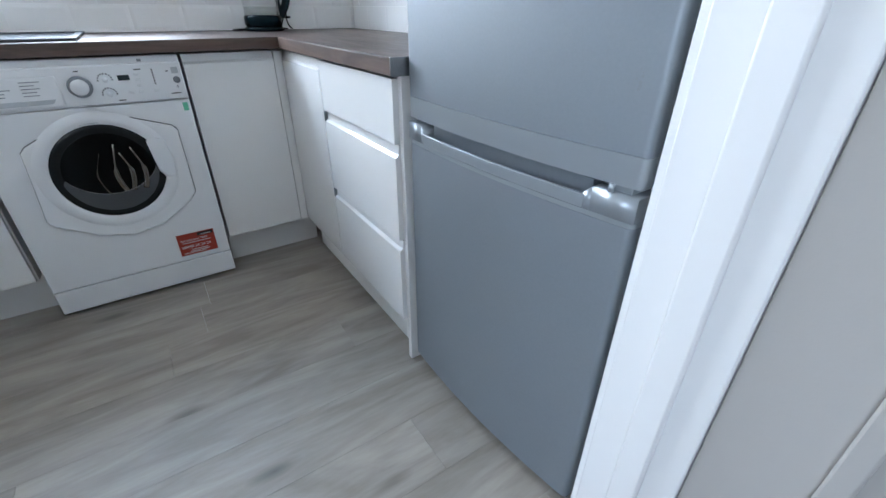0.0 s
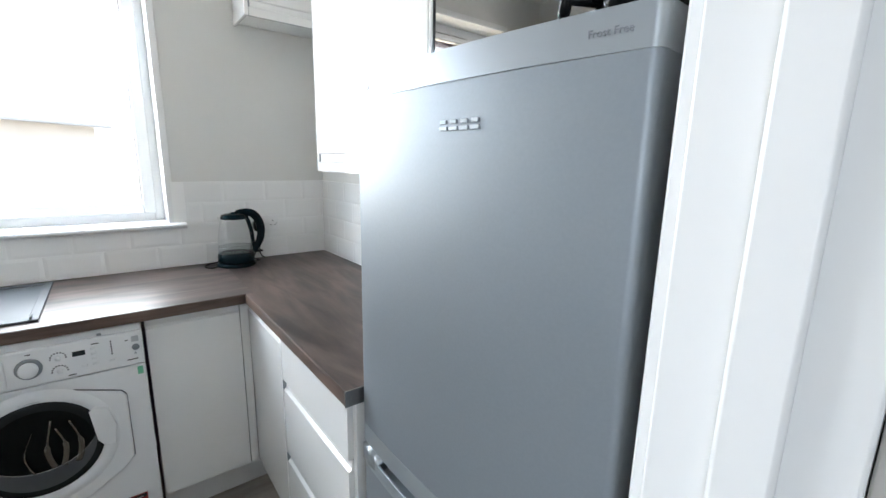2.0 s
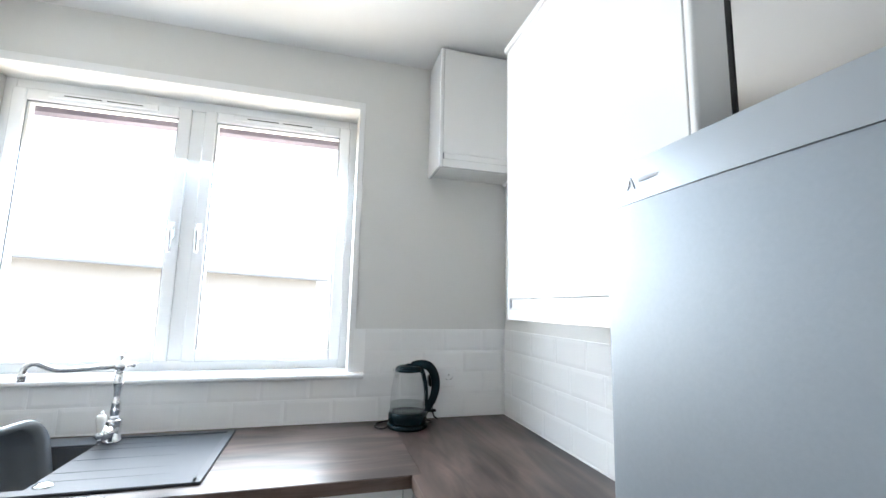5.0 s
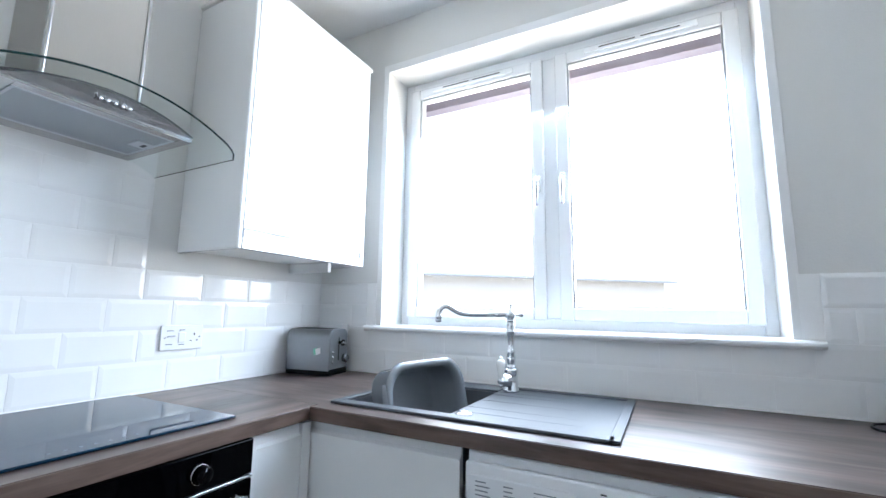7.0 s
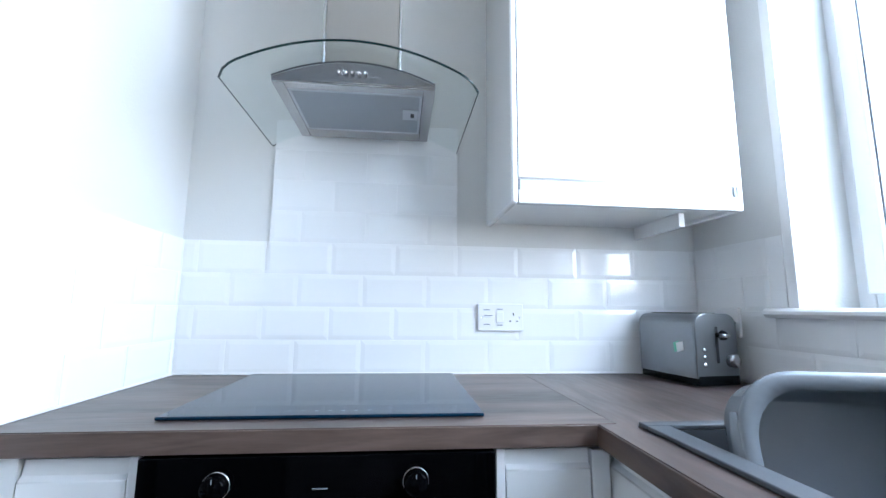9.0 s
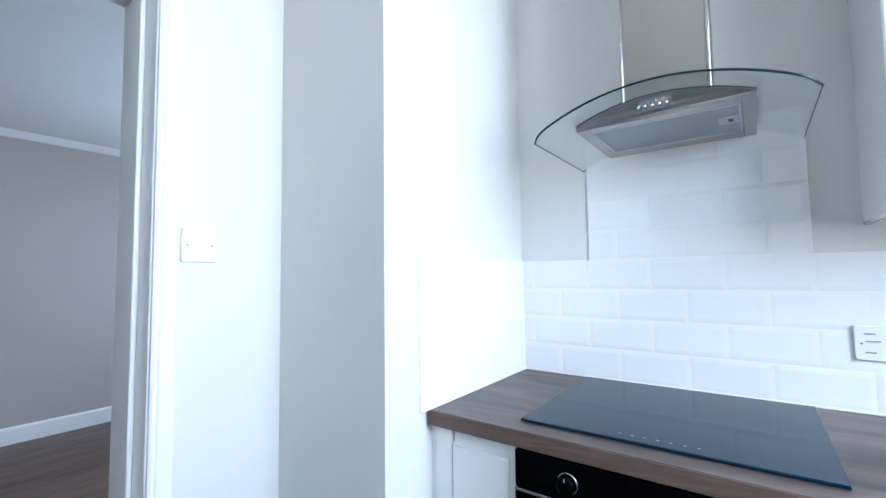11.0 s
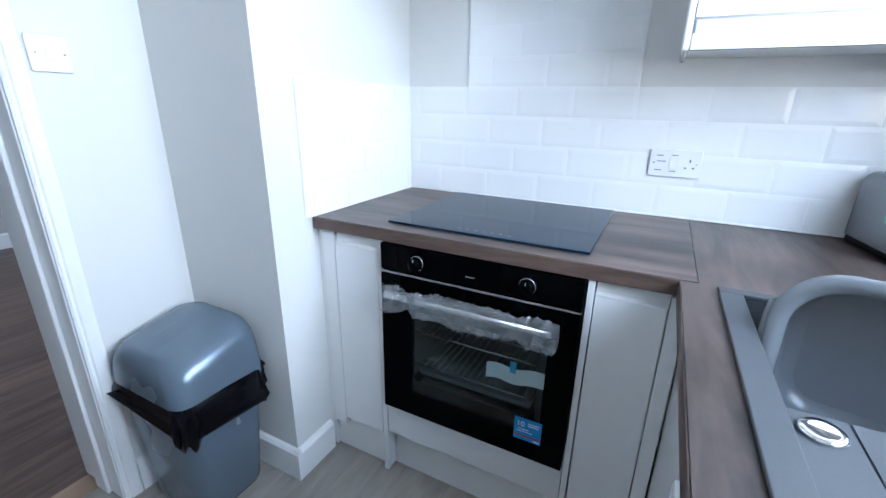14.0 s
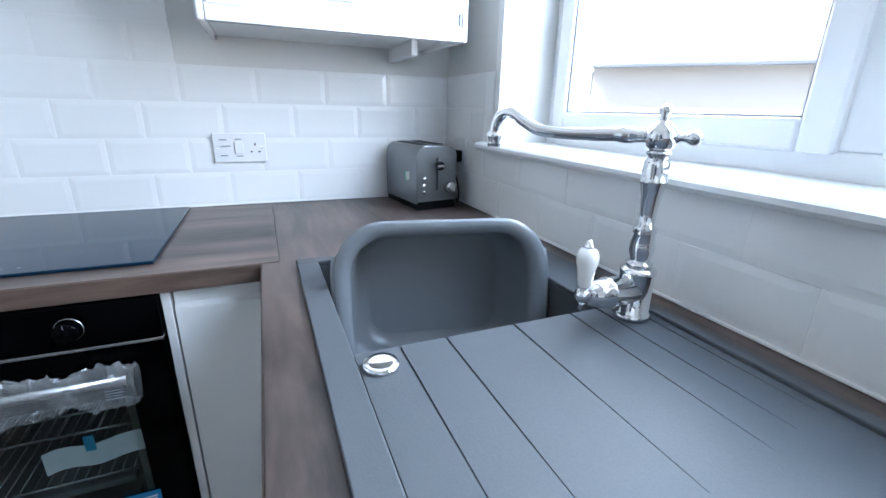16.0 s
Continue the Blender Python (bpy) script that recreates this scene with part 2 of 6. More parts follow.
M = dict(
    wall=mat("wall_paint", (0.66, 0.655, 0.63), 0.55, grain=0.01, bump=0.25, bump_scale=180, stain=0.025, stain_scale=1.2),
    ceiling=mat("ceiling_paint", (0.74, 0.74, 0.73), 0.8, bump=0.15, bump_scale=120, stain=0.02),
    trim=mat("white_gloss_paint", (0.79, 0.79, 0.78), 0.38, bump=0.08, bump_scale=25, stain=0.02, coat=0.2),
    # wall's own grey-beige; on the open door it stands in for shade
    livwall=mat("living_wall_and_door_shade", (0.40, 0.385, 0.36), 0.6, grain=0.01, bump=0.12, bump_scale=180, stain=0.04, stain_scale=1.0),
    grout=mat("grout", (0.84, 0.84, 0.83), 0.8, bump=0.5, bump_scale=300, stain=0.05, stain_scale=6),
    tile=mat("glazed_tile", (0.80, 0.80, 0.79), 0.04, coat=0.0, bump=0.10, bump_scale=14, spread=0.015, stain=0.01),
    gloss=mat("white_gloss_door", (0.79, 0.79, 0.78), 0.06, coat=0.2, bump=0.03, bump_scale=9, stain=0.01),
    carcass=mat("white_board", (0.76, 0.76, 0.74), 0.45, stain=0.02),
    worktop_x=wood("worktop_wood_x", (0.018, 0.0125, 0.011), (0.133, 0.095, 0.080), 0.36, "x", 1.1, spread=0.0, knots=0.35, aspect=6, cloud=0.75),
    worktop_y=wood("worktop_wood_y", (0.018, 0.0125, 0.011), (0.133, 0.095, 0.080), 0.36, "y", 1.1, spread=0.0, knots=0.35, aspect=6, cloud=0.75),
    edge_x=wood("worktop_edge_x", (0.060, 0.038, 0.029), (0.14, 0.093, 0.072), 0.45, "x", 2.0, spread=0.0),
    edge_y=wood("worktop_edge_y", (0.060, 0.038, 0.029), (0.14, 0.093, 0.072), 0.45, "y", 2.0, spread=0.0),
    floor=wood("grey_oak_plank", (0.235, 0.210, 0.178), (0.372, 0.338, 0.296), 0.45, "x", 1.2, spread=0.025, knots=0.65, bump=0.12, aspect=6, cloud=0.28),
    dark_floor=wood("dark_oak_plank", (0.045, 0.026, 0.018), (0.13, 0.078, 0.055), 0.36, "x", 1.2, spread=0.2, knots=0.3),
    appliance=mat("white_enamel", (0.78, 0.79, 0.80), 0.25, coat=0.3, stain=0.01),
    appliance2=mat("white_plastic", (0.76, 0.77, 0.78), 0.38, stain=0.01),
    ring=mat("grey_plastic_ring", (0.46, 0.48, 0.50), 0.35),
    seam=mat("dark_seam", (0.05, 0.055, 0.06), 0.6),
    black=mat("black_plastic", (0.005, 0.0055, 0.006), 0.22, spec=0.15),
    gasket=mat("black_rubber", (0.015, 0.015, 0.016), 0.55),
    blackglass=mat("black_glass", (0.001, 0.001, 0.0013), 0.05, spec=0.05),
    hobglass=mat("hob_glass", (0.003, 0.017, 0.036), 0.03, spec=0.22),
    silver=mat("silver_painted_steel", (0.250, 0.278, 0.305), 0.50, metal=0.50, grain=0.05, grain_scale=200, bump=0.06, bump_scale=300, stain=0.03),
    silver2=mat("silver_plastic", (0.34, 0.37, 0.395), 0.36, metal=0.5, stain=0.02),
    fridge_side=mat("dark_grey_side", (0.045, 0.052, 0.06), 0.4),
    steel=mat("brushed_steel", (0.44, 0.435, 0.43), 0.26, metal=1.0, grain=0.08, grain_scale=60, stretch=(1, 30, 1), bump=0.1, bump_scale=60, stain=0.04),
    steel_z=mat("brushed_steel_upright", (0.40, 0.385, 0.355), 0.30, metal=1.0, grain=0.06, grain_scale=60, stretch=(30, 30, 1), bump=0.1, bump_scale=60, stain=0.04),
    chrome=mat("chrome", (0.80, 0.81, 0.82), 0.05, metal=1.0),
    toaster_steel=mat("dull_brushed_steel", (0.23, 0.24, 0.25), 0.30, metal=0.9, grain=0.06, grain_scale=60, stretch=(1, 30, 1), bump=0.1, bump_scale=60, stain=0.05),
    filter=mat("mesh_filter", (0.32, 0.34, 0.36), 0.42, metal=0.8, grain=0.25, grain_scale=500, bump=0.6, bump_scale=600),
    sink=mat("grey_composite", (0.076, 0.082, 0.089), 0.50, spec=0.35, grain=0.14, grain_scale=450, bump=0.10, bump_scale=350, stain=0.04),
    tub=mat("grey_plastic_tub", (0.18, 0.195, 0.21), 0.24, bump=0.08, bump_scale=200, stain=0.03),
    bin=mat("grey_bin_plastic", (0.145, 0.185, 0.23), 0.27, metal=0.4, bump=0.08, bump_scale=300, stain=0.03),
    bag=mat("black_bin_bag", (0.003, 0.003, 0.004), 0.2, spec=0.2, bump=0.6, bump_scale=30),
    ceramic=mat("white_ceramic", (0.82, 0.81, 0.78), 0.1, coat=0.6),
    plastic=mat("white_socket_plastic", (0.80, 0.80, 0.80), 0.25, coat=0.2),
    print=mat("grey_print", (0.22, 0.24, 0.26), 0.5),
    dark=mat("dark_slot", (0.02, 0.02, 0.022), 0.6),
    upvc=mat("white_upvc", (0.82, 0.83, 0.84), 0.22, coat=0.2),
    kettle=mat("dark_teal_plastic", (0.0015, 0.009, 0.013), 0.22, spec=0.12),
    glass=glass("clear_glass"),
    jug=thin("jug_glass", (0.972, 0.98, 0.98), 0.02, edge=1.8),
    pane=thin("window_glass", gloss=0.02),
    sheet=thin("hood_glass", (0.965, 0.985, 0.98)),
    oven_glass=thin("oven_window_glass", (0.82, 0.87, 0.87)),
    glass_edge=mat("green_glass_edge", (0.005, 0.022, 0.020), 0.1),
    mirror=mat("mirror_glass", (0.42, 0.42, 0.42), 0.03, metal=1.0),
    film=thin("clear_film", (0.93, 0.95, 0.96), 0.07, 0.15, edge=2.5),
    red=mat("red_label", (0.33, 0.035, 0.02), 0.35, stain=0.03),
    blue=mat("blue_label", (0.02, 0.22, 0.52), 0.35),
    green=mat("green_label", (0.12, 0.45, 0.28), 0.4),
    paper=mat("white_paper", (0.75, 0.76, 0.76), 0.6),
    tape=mat("blue_tape", (0.03, 0.25, 0.42), 0.4),
    lcd=mat("display_dark", (0.03, 0.04, 0.045), 0.15),
    water=thin("water", (0.90, 0.92, 0.91), 0.02, edge=2.0),
    render_wall=mat("cream_render", (0.62, 0.60, 0.56), 0.85, bump=0.5, bump_scale=40, stain=0.06, stain_scale=0.6),
    roof=mat("roof_slates", (0.46, 0.43, 0.41), 0.8, grain=0.2, grain_scale=9, stain=0.12, stain_scale=0.7),
    stone=mat("sandstone_lintel", (0.12, 0.11, 0.14), 0.85, grain=0.15, grain_scale=60, bump=0.8, bump_scale=70, stain=0.1, stain_scale=7),
    ground=mat("paving", (0.30, 0.29, 0.27), 0.85, grain=0.15, grain_scale=20, stain=0.1),
    wood_edge=mat("brown_floor_trim", (0.30, 0.20, 0.13), 0.4, grain=0.1, grain_scale=60, stretch=(1, 12, 12)),
)


# ---- mesh helpers ----
def part(name, bm, material, parent=None, label="", kind=""):
    me = bpy.data.meshes.new(name)
    bmesh.ops.recalc_face_normals(bm, faces=bm.faces)
    bm.to_mesh(me)
    bm.free()
    me.materials.append(M[material] if isinstance(material, str) else material)
    ob = new(name, me)
    ob.parent = parent
    return tagged(ob, label=label, kind=kind)


def thing(name, place, turn, label, category, group="", kind=""):
    ob = new(name)
    ob.matrix_world = pose(*place, 0, 0, turn)
    ob.empty_display_size = 0.1
    return tagged(ob, label, category, group, kind)


def box(x0, x1, y0, y1, z0, z1, bev=0.0, seg=2, bm=None):
    """A box, its edges rounded by bev."""
    t = bmesh.new()
    bmesh.ops.create_cube(t, size=1)
    for v in t.verts:
        v.co = Vector((x0 + (v.co.x + 0.5) * (x1 - x0), y0 + (v.co.y + 0.5) * (y1 - y0), z0 + (v.co.z + 0.5) * (z1 - z0)))
    if bev:
        r = bmesh.ops.bevel(t, geom=list(t.edges), offset=bev, segments=seg, profile=0.5, affect="EDGES")
        for f in r["faces"]:
            f.smooth = True
    return merge(bm, t)


def merge(bm, t):
    if bm is None:
        return t
    me = bpy.data.meshes.new("tmp")
    t.to_mesh(me)
    t.free()
    bm.from_mesh(me)
    bpy.data.meshes.remove(me)
    return bm


def lathe(profile, n=28, bm=None, place=(0, 0, 0), axis="z", closed=True):
    """A turned solid from (radius, height) pairs."""
    t = bmesh.new()
    rings = []
    for r, h in profile:
        ring = []
        if r < 1e-6:
            c = {"z": (0, 0, h), "y": (0, h, 0), "x": (h, 0, 0)}[axis]
            rings.append([t.verts.new(Vector(c) + Vector(place))] * n)
            continue
        for i in range(n):
            a = 2 * math.pi * i / n
            p = (r * math.cos(a), r * math.sin(a), h)
            if axis == "y":
                p = (p[0], h, p[1])
            elif axis == "x":
                p = (h, p[0], p[1])
            ring.append(t.verts.new(Vector(p) + Vector(place)))
        rings.append(ring)
    for a, b in zip(rings, rings[1:]):
        for i in range(n):
            corners = list(dict.fromkeys((a[i], a[(i + 1) % n], b[(i + 1) % n], b[i])))
            t.faces.new(corners).smooth = True
    if profile[0] != profile[-1] and profile[0][0] > 1e-6 and closed:
        t.faces.new(list(reversed(rings[0])))
    if profile[0] != profile[-1] and profile[-1][0] > 1e-6 and closed:
        t.faces.new(rings[-1])
    return merge(bm, t)


def tube(points, radius, n=12, bm=None, flat=1.0, caps=True):
    """A round bar along points; radius: one, or one for each point."""
    t = bmesh.new()
    pts = [Vector(p) for p in points]
    rads = radius if isinstance(radius, (list, tuple)) else [radius] * len(pts)
    up, rings = Vector((0, 0, 1)), []
    last = None
    for i, p in enumerate(pts):
        d = (pts[min(i + 1, len(pts) - 1)] - pts[max(i - 1, 0)]).normalized()
        if last is None:
            last = up.cross(d) if abs(d.z) < 0.95 else Vector((1, 0, 0))
        side = (last - d * last.dot(d)).normalized()
        last = side
        other = d.cross(side)
        rings.append([t.verts.new(p + rads[i] * (math.cos(2 * math.pi * k / n) * side + flat * math.sin(2 * math.pi * k / n) * other)) for k in range(n)])
    for a, b in zip(rings, rings[1:]):
        for i in range(n):
            t.faces.new((a[i], a[(i + 1) % n], b[(i + 1) % n], b[i])).smooth = True
    if caps:
        t.faces.new(list(reversed(rings[0])))
        t.faces.new(rings[-1])
    return merge(bm, t)


def smooth_path(points, steps=6):
    """A smooth line through the points."""
    pts = [Vector(p) for p in points]
    pts = [2 * pts[0] - pts[1]] + pts + [2 * pts[-1] - pts[-2]]
    out = []
    for a, b, c, d in zip(pts, pts[1:], pts[2:], pts[3:]):
        for i in range(steps):
            u = i / steps
            out.append(0.5 * ((2 * b) + (c - a) * u + (2 * a - 5 * b + 4 * c - d) * u * u + (3 * b - a - 3 * c + d) * u ** 3))
    return out + [pts[-2]]


def plate(outline, d0, d1, plane="xz", bev=0.0, bm=None, seg=2):
    """An outline in a plane, made solid from d0 to d1 along the third axis."""
    t = bmesh.new()

    def at(u, v, d):
        return {"xz": (u, d, v), "xy": (u, v, d), "yz": (d, u, v)}[plane]
    a = [t.verts.new(at(u, v, d0)) for u, v in outline]
    b = [t.verts.new(at(u, v, d1)) for u, v in outline]
    t.faces.new(list(reversed(a)))
    t.faces.new(b)
    for i in range(len(a)):
        j = (i + 1) % len(a)
        t.faces.new((a[i], a[j], b[j], b[i]))
    if bev:
        bmesh.ops.recalc_face_normals(t, faces=t.faces)
        edges = [e for e in t.edges if len(e.link_faces) == 2 and any(len(f.verts) == len(outline) for f in e.link_faces)]
        r = bmesh.ops.bevel(t, geom=edges, offset=bev, segments=seg, profile=0.5, affect="EDGES")
        for f in r["faces"]:
            f.smooth = True
    return merge(bm, t)


def rounded(x0, x1, z0, z1, r, n=6):
    """The outline of a rectangle with round corners."""
    out = []
    for cx, cz, a0 in ((x1 - r, z1 - r, 0), (x0 + r, z1 - r, 90), (x0 + r, z0 + r, 180), (x1 - r, z0 + r, 270)):
        for i in range(n + 1):
            a = radians(a0 + 90 * i / n)
            out.append((cx + r * math.cos(a), cz + r * math.sin(a)))
    return out


def loft(rings, bm=None, cap_first=True, cap_last=True):
    """A skin over rings of as many points each."""
    t = bmesh.new()
    vs = [[t.verts.new(p) for p in ring] for ring in rings]
    n = len(vs[0])
    for a, b in zip(vs, vs[1:]):
        for i in range(n if n > 2 else 1):
            t.faces.new((a[i], a[(i + 1) % n], b[(i + 1) % n], b[i])).smooth = True
    if cap_first:
        t.faces.new(list(reversed(vs[0])))
    if cap_last:
        t.faces.new(vs[-1])
    return merge(bm, t)


def text_part(name, words, size, place, rot, material, parent, label="", depth=0.0006, align="LEFT"):
    cu = bpy.data.curves.new(name, "FONT")
    cu.body, cu.size, cu.extrude, cu.align_x = words, size, depth, align
    tmp = bpy.data.objects.new(name, cu)
    scene.collection.objects.link(tmp)
    dg = bpy.context.evaluated_depsgraph_get()
    me = bpy.data.meshes.new_from_object(tmp.evaluated_get(dg))
    bpy.data.objects.remove(tmp)
    me.materials.clear()
    me.materials.append(M[material])
    ob = new(name, me)
    ob.parent = parent
    ob.matrix_basis = pose(*place, *rot)
    return tagged(ob, label=label)


# ---- the plan ----
XW, XE, YN, CEIL = -1.498, 1.134, 2.308, 2.635
TOP, UNDER = 0.91, 0.872
FRONT_N, FRONT_E, FRONT_W = 1.655, 0.533, -0.897
END_E, END_W = 0.765, 0.632
WY0, WY1, WYL = -0.045, 0.086, 0.190
DOOR_L, DOOR_R, DOOR_H = -0.396, 0.503, 2.03
NIB_X, NIB_Y = -0.742, 0.626
WIN = (-1.118, 0.366, 1.118, 2.362)
S = "structure"


def slab(name, x0, x1, y0, y1, z0, z1, material, label, parent=None):
    return part(name, box(x0, x1, y0, y1, z0, z1), material, parent, label, kind=S)


# walls: kitchen
wall_north = box(XW - 0.3, WIN[0], YN, YN + 0.3, 0, CEIL + 0.1)
for b in ((WIN[1], XE + 0.3, YN, YN + 0.3, 0, CEIL + 0.1), (WIN[0], WIN[1], YN, YN + 0.3, 0, WIN[2] - 0.022), (WIN[0], WIN[1], YN, YN + 0.3, WIN[3], CEIL + 0.1)):
    box(*b, bm=wall_north)
wall_north = part("wall_north", wall_north, "wall", None, "pale grey painted wall with the kitchen window", S)
wall_west = slab("wall_west", XW - 0.15, XW, WY1, YN, 0, CEIL + 0.1, "wall", "pale grey painted wall behind the hob")
wall_east = slab("wall_east", XE, XE + 0.15, WY1, YN, 0, CEIL + 0.1, "wall", "pale grey painted wall behind the fridge")
nib = slab("wall_nib", XW, NIB_X, WYL, NIB_Y, 0, CEIL + 0.1, "wall", "pale grey painted wall return beside the counter")
ws = box(XW, DOOR_L - 0.03, WY0, WYL, 0, CEIL + 0.1)
box(DOOR_R + 0.03, XE + 0.15, WY0, WY1, 0, CEIL + 0.1, bm=ws)
box(DOOR_L - 0.03, DOOR_R + 0.03, WY0, WY1, DOOR_H + 0.03, CEIL + 0.1, bm=ws)
wall_south = part("wall_south", ws, "wall", None, "pale grey painted wall with the doorway", S)
slab("ceiling", XW - 0.15, XE + 0.15, WY1, YN, CEIL, CEIL + 0.1, "ceiling", "smooth white painted kitchen ceiling")
floor = slab("floor", XW - 0.15, XE + 0.15, 0.0, YN, -0.12, -0.006, "grout", "subfloor under pale grey oak planks")

# living room beyond
LX0, LX1, LY = -2.6, 2.4, -3.35
living_floor = slab("floor_living", LX0 - 0.1, LX1 + 0.1, LY - 0.1, 0.0, -0.12, -0.006, "dark", "subfloor under dark brown planks")
slab("ceiling_living", LX0, LX1, LY, WY0, 2.45, 2.55, "ceiling", "white living room ceiling")
slab("wall_living_south", LX0 - 0.1, LX1 + 0.1, LY - 0.15, LY, 0, 2.6, "livwall", "grey-beige painted living room wall")
slab("wall_living_east", LX1, LX1 + 0.15, LY, WY0, 0, 2.6, "livwall", "grey-beige painted living room wall")
# west wall is out of view; its opening is invented for the fill lamp
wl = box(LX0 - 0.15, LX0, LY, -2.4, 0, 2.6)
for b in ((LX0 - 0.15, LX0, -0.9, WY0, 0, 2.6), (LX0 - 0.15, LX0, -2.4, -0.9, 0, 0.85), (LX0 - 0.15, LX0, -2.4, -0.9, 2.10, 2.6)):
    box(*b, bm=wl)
part("wall_living_west", wl, "livwall", None, "grey-beige painted living room wall, unseen, opening added for a lamp", S)
slab("wall_living_north", LX0 - 0.15, XW, WY0, WYL, 0, 2.6, "livwall", "grey-beige painted living room wall")
slab("wall_living_corner", XE + 0.15, LX1, WY0, WY1, 0, 2.6, "livwall", "grey-beige painted living room wall")


def skirting(name, pts, side, h=0.12, t=0.018, colour="trim"):
    """A skirting board along a line of plan points, its foot against the wall; side: which way it stands proud."""
    (xa, ya), (xb, yb) = pts
    d = Vector((xb - xa, yb - ya)).normalized()
    nrm = Vector((-d.y, d.x)) * side
    prof = ((0, 0.0), (t, 0.0), (t, h - 0.014), (t * 0.55, h - 0.004), (0, h))
    t_ = bmesh.new()
    ra = [t_.verts.new((xa + nrm.x * u, ya + nrm.y * u, v)) for u, v in prof]
    rb = [t_.verts.new((xb + nrm.x * u, yb + nrm.y * u, v)) for u, v in prof]
    t_.faces.new(ra)
    t_.faces.new(list(reversed(rb)))
    for i in range(len(prof)):
        j = (i + 1) % len(prof)
        t_.faces.new((ra[i], rb[i], rb[j], ra[j]))
    return part(name, t_, colour, None, "white painted skirting board", S)


skirting("baseboard", ((NIB_X, NIB_Y + 0.018), (NIB_X, WYL)), 1)
skirting("baseboard", ((-0.905, NIB_Y), (NIB_X, NIB_Y)), 1)
skirting("baseboard", ((NIB_X + 0.018, WYL), (DOOR_L - 0.055, WYL)), 1)
skirting("baseboard", ((LX0, LY), (LX1, LY)), 1, 0.13)
skirting("baseboard", ((LX0, LY), (LX0, WY0)), -1, 0.13)
cv = bmesh.new()
prof = ((0, 0), (0.0, -0.055), (0.008, -0.052), (0.02, -0.028), (0.045, -0.010), (0.05, 0))
ra = [cv.verts.new((LX0, LY + u, 2.45 + v)) for u, v in prof]
rb = [cv.verts.new((LX1, LY + u, 2.45 + v)) for u, v in prof]
for i in range(len(prof) - 1):
    cv.faces.new((ra[i], rb[i], rb[i + 1], ra[i + 1])).smooth = True
part("cornice", cv, "ceiling", None, "white coved plaster cornice", S)

# doorway
frame_ob = thing("door_frame", (0, 0, 0), 0, "white gloss painted door lining with moulded architrave", "door frame", kind=S)
part("lining", box(DOOR_L - 0.03, DOOR_L, WY0, WYL, 0, DOOR_H, 0.003), "trim", frame_ob)
part("lining", box(DOOR_R, DOOR_R + 0.03, WY0, WY1, 0, DOOR_H, 0.003), "trim", frame_ob)
part("lining", box(DOOR_L - 0.03, DOOR_R + 0.03, WY0, WY1, DOOR_H, DOOR_H + 0.03, 0.003), "trim", frame_ob)
part("door_stop", box(DOOR_L, DOOR_L + 0.013, 0.05, 0.12, 0, DOOR_H, 0.004), "trim", frame_ob)
part("door_stop", box(DOOR_R - 0.012, DOOR_R, -0.005, 0.035, 0, DOOR_H, 0.004), "trim", frame_ob)
part("door_stop", box(DOOR_L + 0.014, DOOR_R - 0.014, 0.02, 0.055, DOOR_H - 0.014, DOOR_H, 0.004), "trim", frame_ob)


def architrave(x0, w, y, out, sign):
    """An upright moulded board; w: its width away from the opening, out: the way it stands proud of the wall."""
    prof = ((0, 0), (0, 0.010), (0.10, 0.014), (0.18, 0.009), (0.26, 0.009), (0.34, 0.015), (0.8, 0.019), (0.93, 0.018), (1.0, 0.010), (1.0, 0))
    return plate([(x0 + sign * w * u, y + out * v) for u, v in prof], 0, DOOR_H + 0.07, "xy")


part("architrave", architrave(DOOR_L - 0.003, 0.052, WYL, 1, -1), "trim", frame_ob)
part("architrave", architrave(DOOR_R + 0.006, 0.05, WY1, 1, 1), "trim", frame_ob)
part("architrave", architrave(DOOR_L - 0.006, 0.07, WY0, -1, -1), "trim", frame_ob)
part("architrave", box(DOOR_L + 0.0, DOOR_R - 0.0, WY1, WY1 + 0.018, DOOR_H + 0.006, DOOR_H + 0.07, 0.004), "trim", frame_ob)
slab("threshold", DOOR_L, DOOR_R, WY0 + 0.02, 0.06, -0.004, 0.006, "wood_edge", "brown threshold strip between the two floors")

# the open door, folded back from the doorway
door = thing("door", (DOOR_R + 0.004, WY0 - 0.001, 0.008), -90, "white panelled door standing open by the doorway, shade painted in", "door", kind=S)
DW, DH = 0.78, 1.98
# white leaf and mouldings take the wall's grey: their shade is painted in
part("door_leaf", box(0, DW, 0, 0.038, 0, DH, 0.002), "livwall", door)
for x0, x1, z0, z1 in ((0.10, 0.345, 0.18, 0.80), (0.435, 0.68, 0.18, 0.80), (0.10, 0.345, 0.98, 1.86), (0.435, 0.68, 0.98, 1.86)):
    fr = bmesh.new()
    for a in ((x0, x1, z0, z0 + 0.022), (x0, x1, z1 - 0.022, z1), (x0, x0 + 0.022, z0 + 0.022, z1 - 0.022), (x1 - 0.022, x1, z0 + 0.022, z1 - 0.022)):
        box(a[0], a[1], -0.008, 0.0, a[2], a[3], 0.003, bm=fr)
    box(x0 + 0.05, x1 - 0.05, -0.005, 0.0, z0 + 0.05, z1 - 0.05, 0.002, bm=fr)
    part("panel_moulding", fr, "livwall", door)

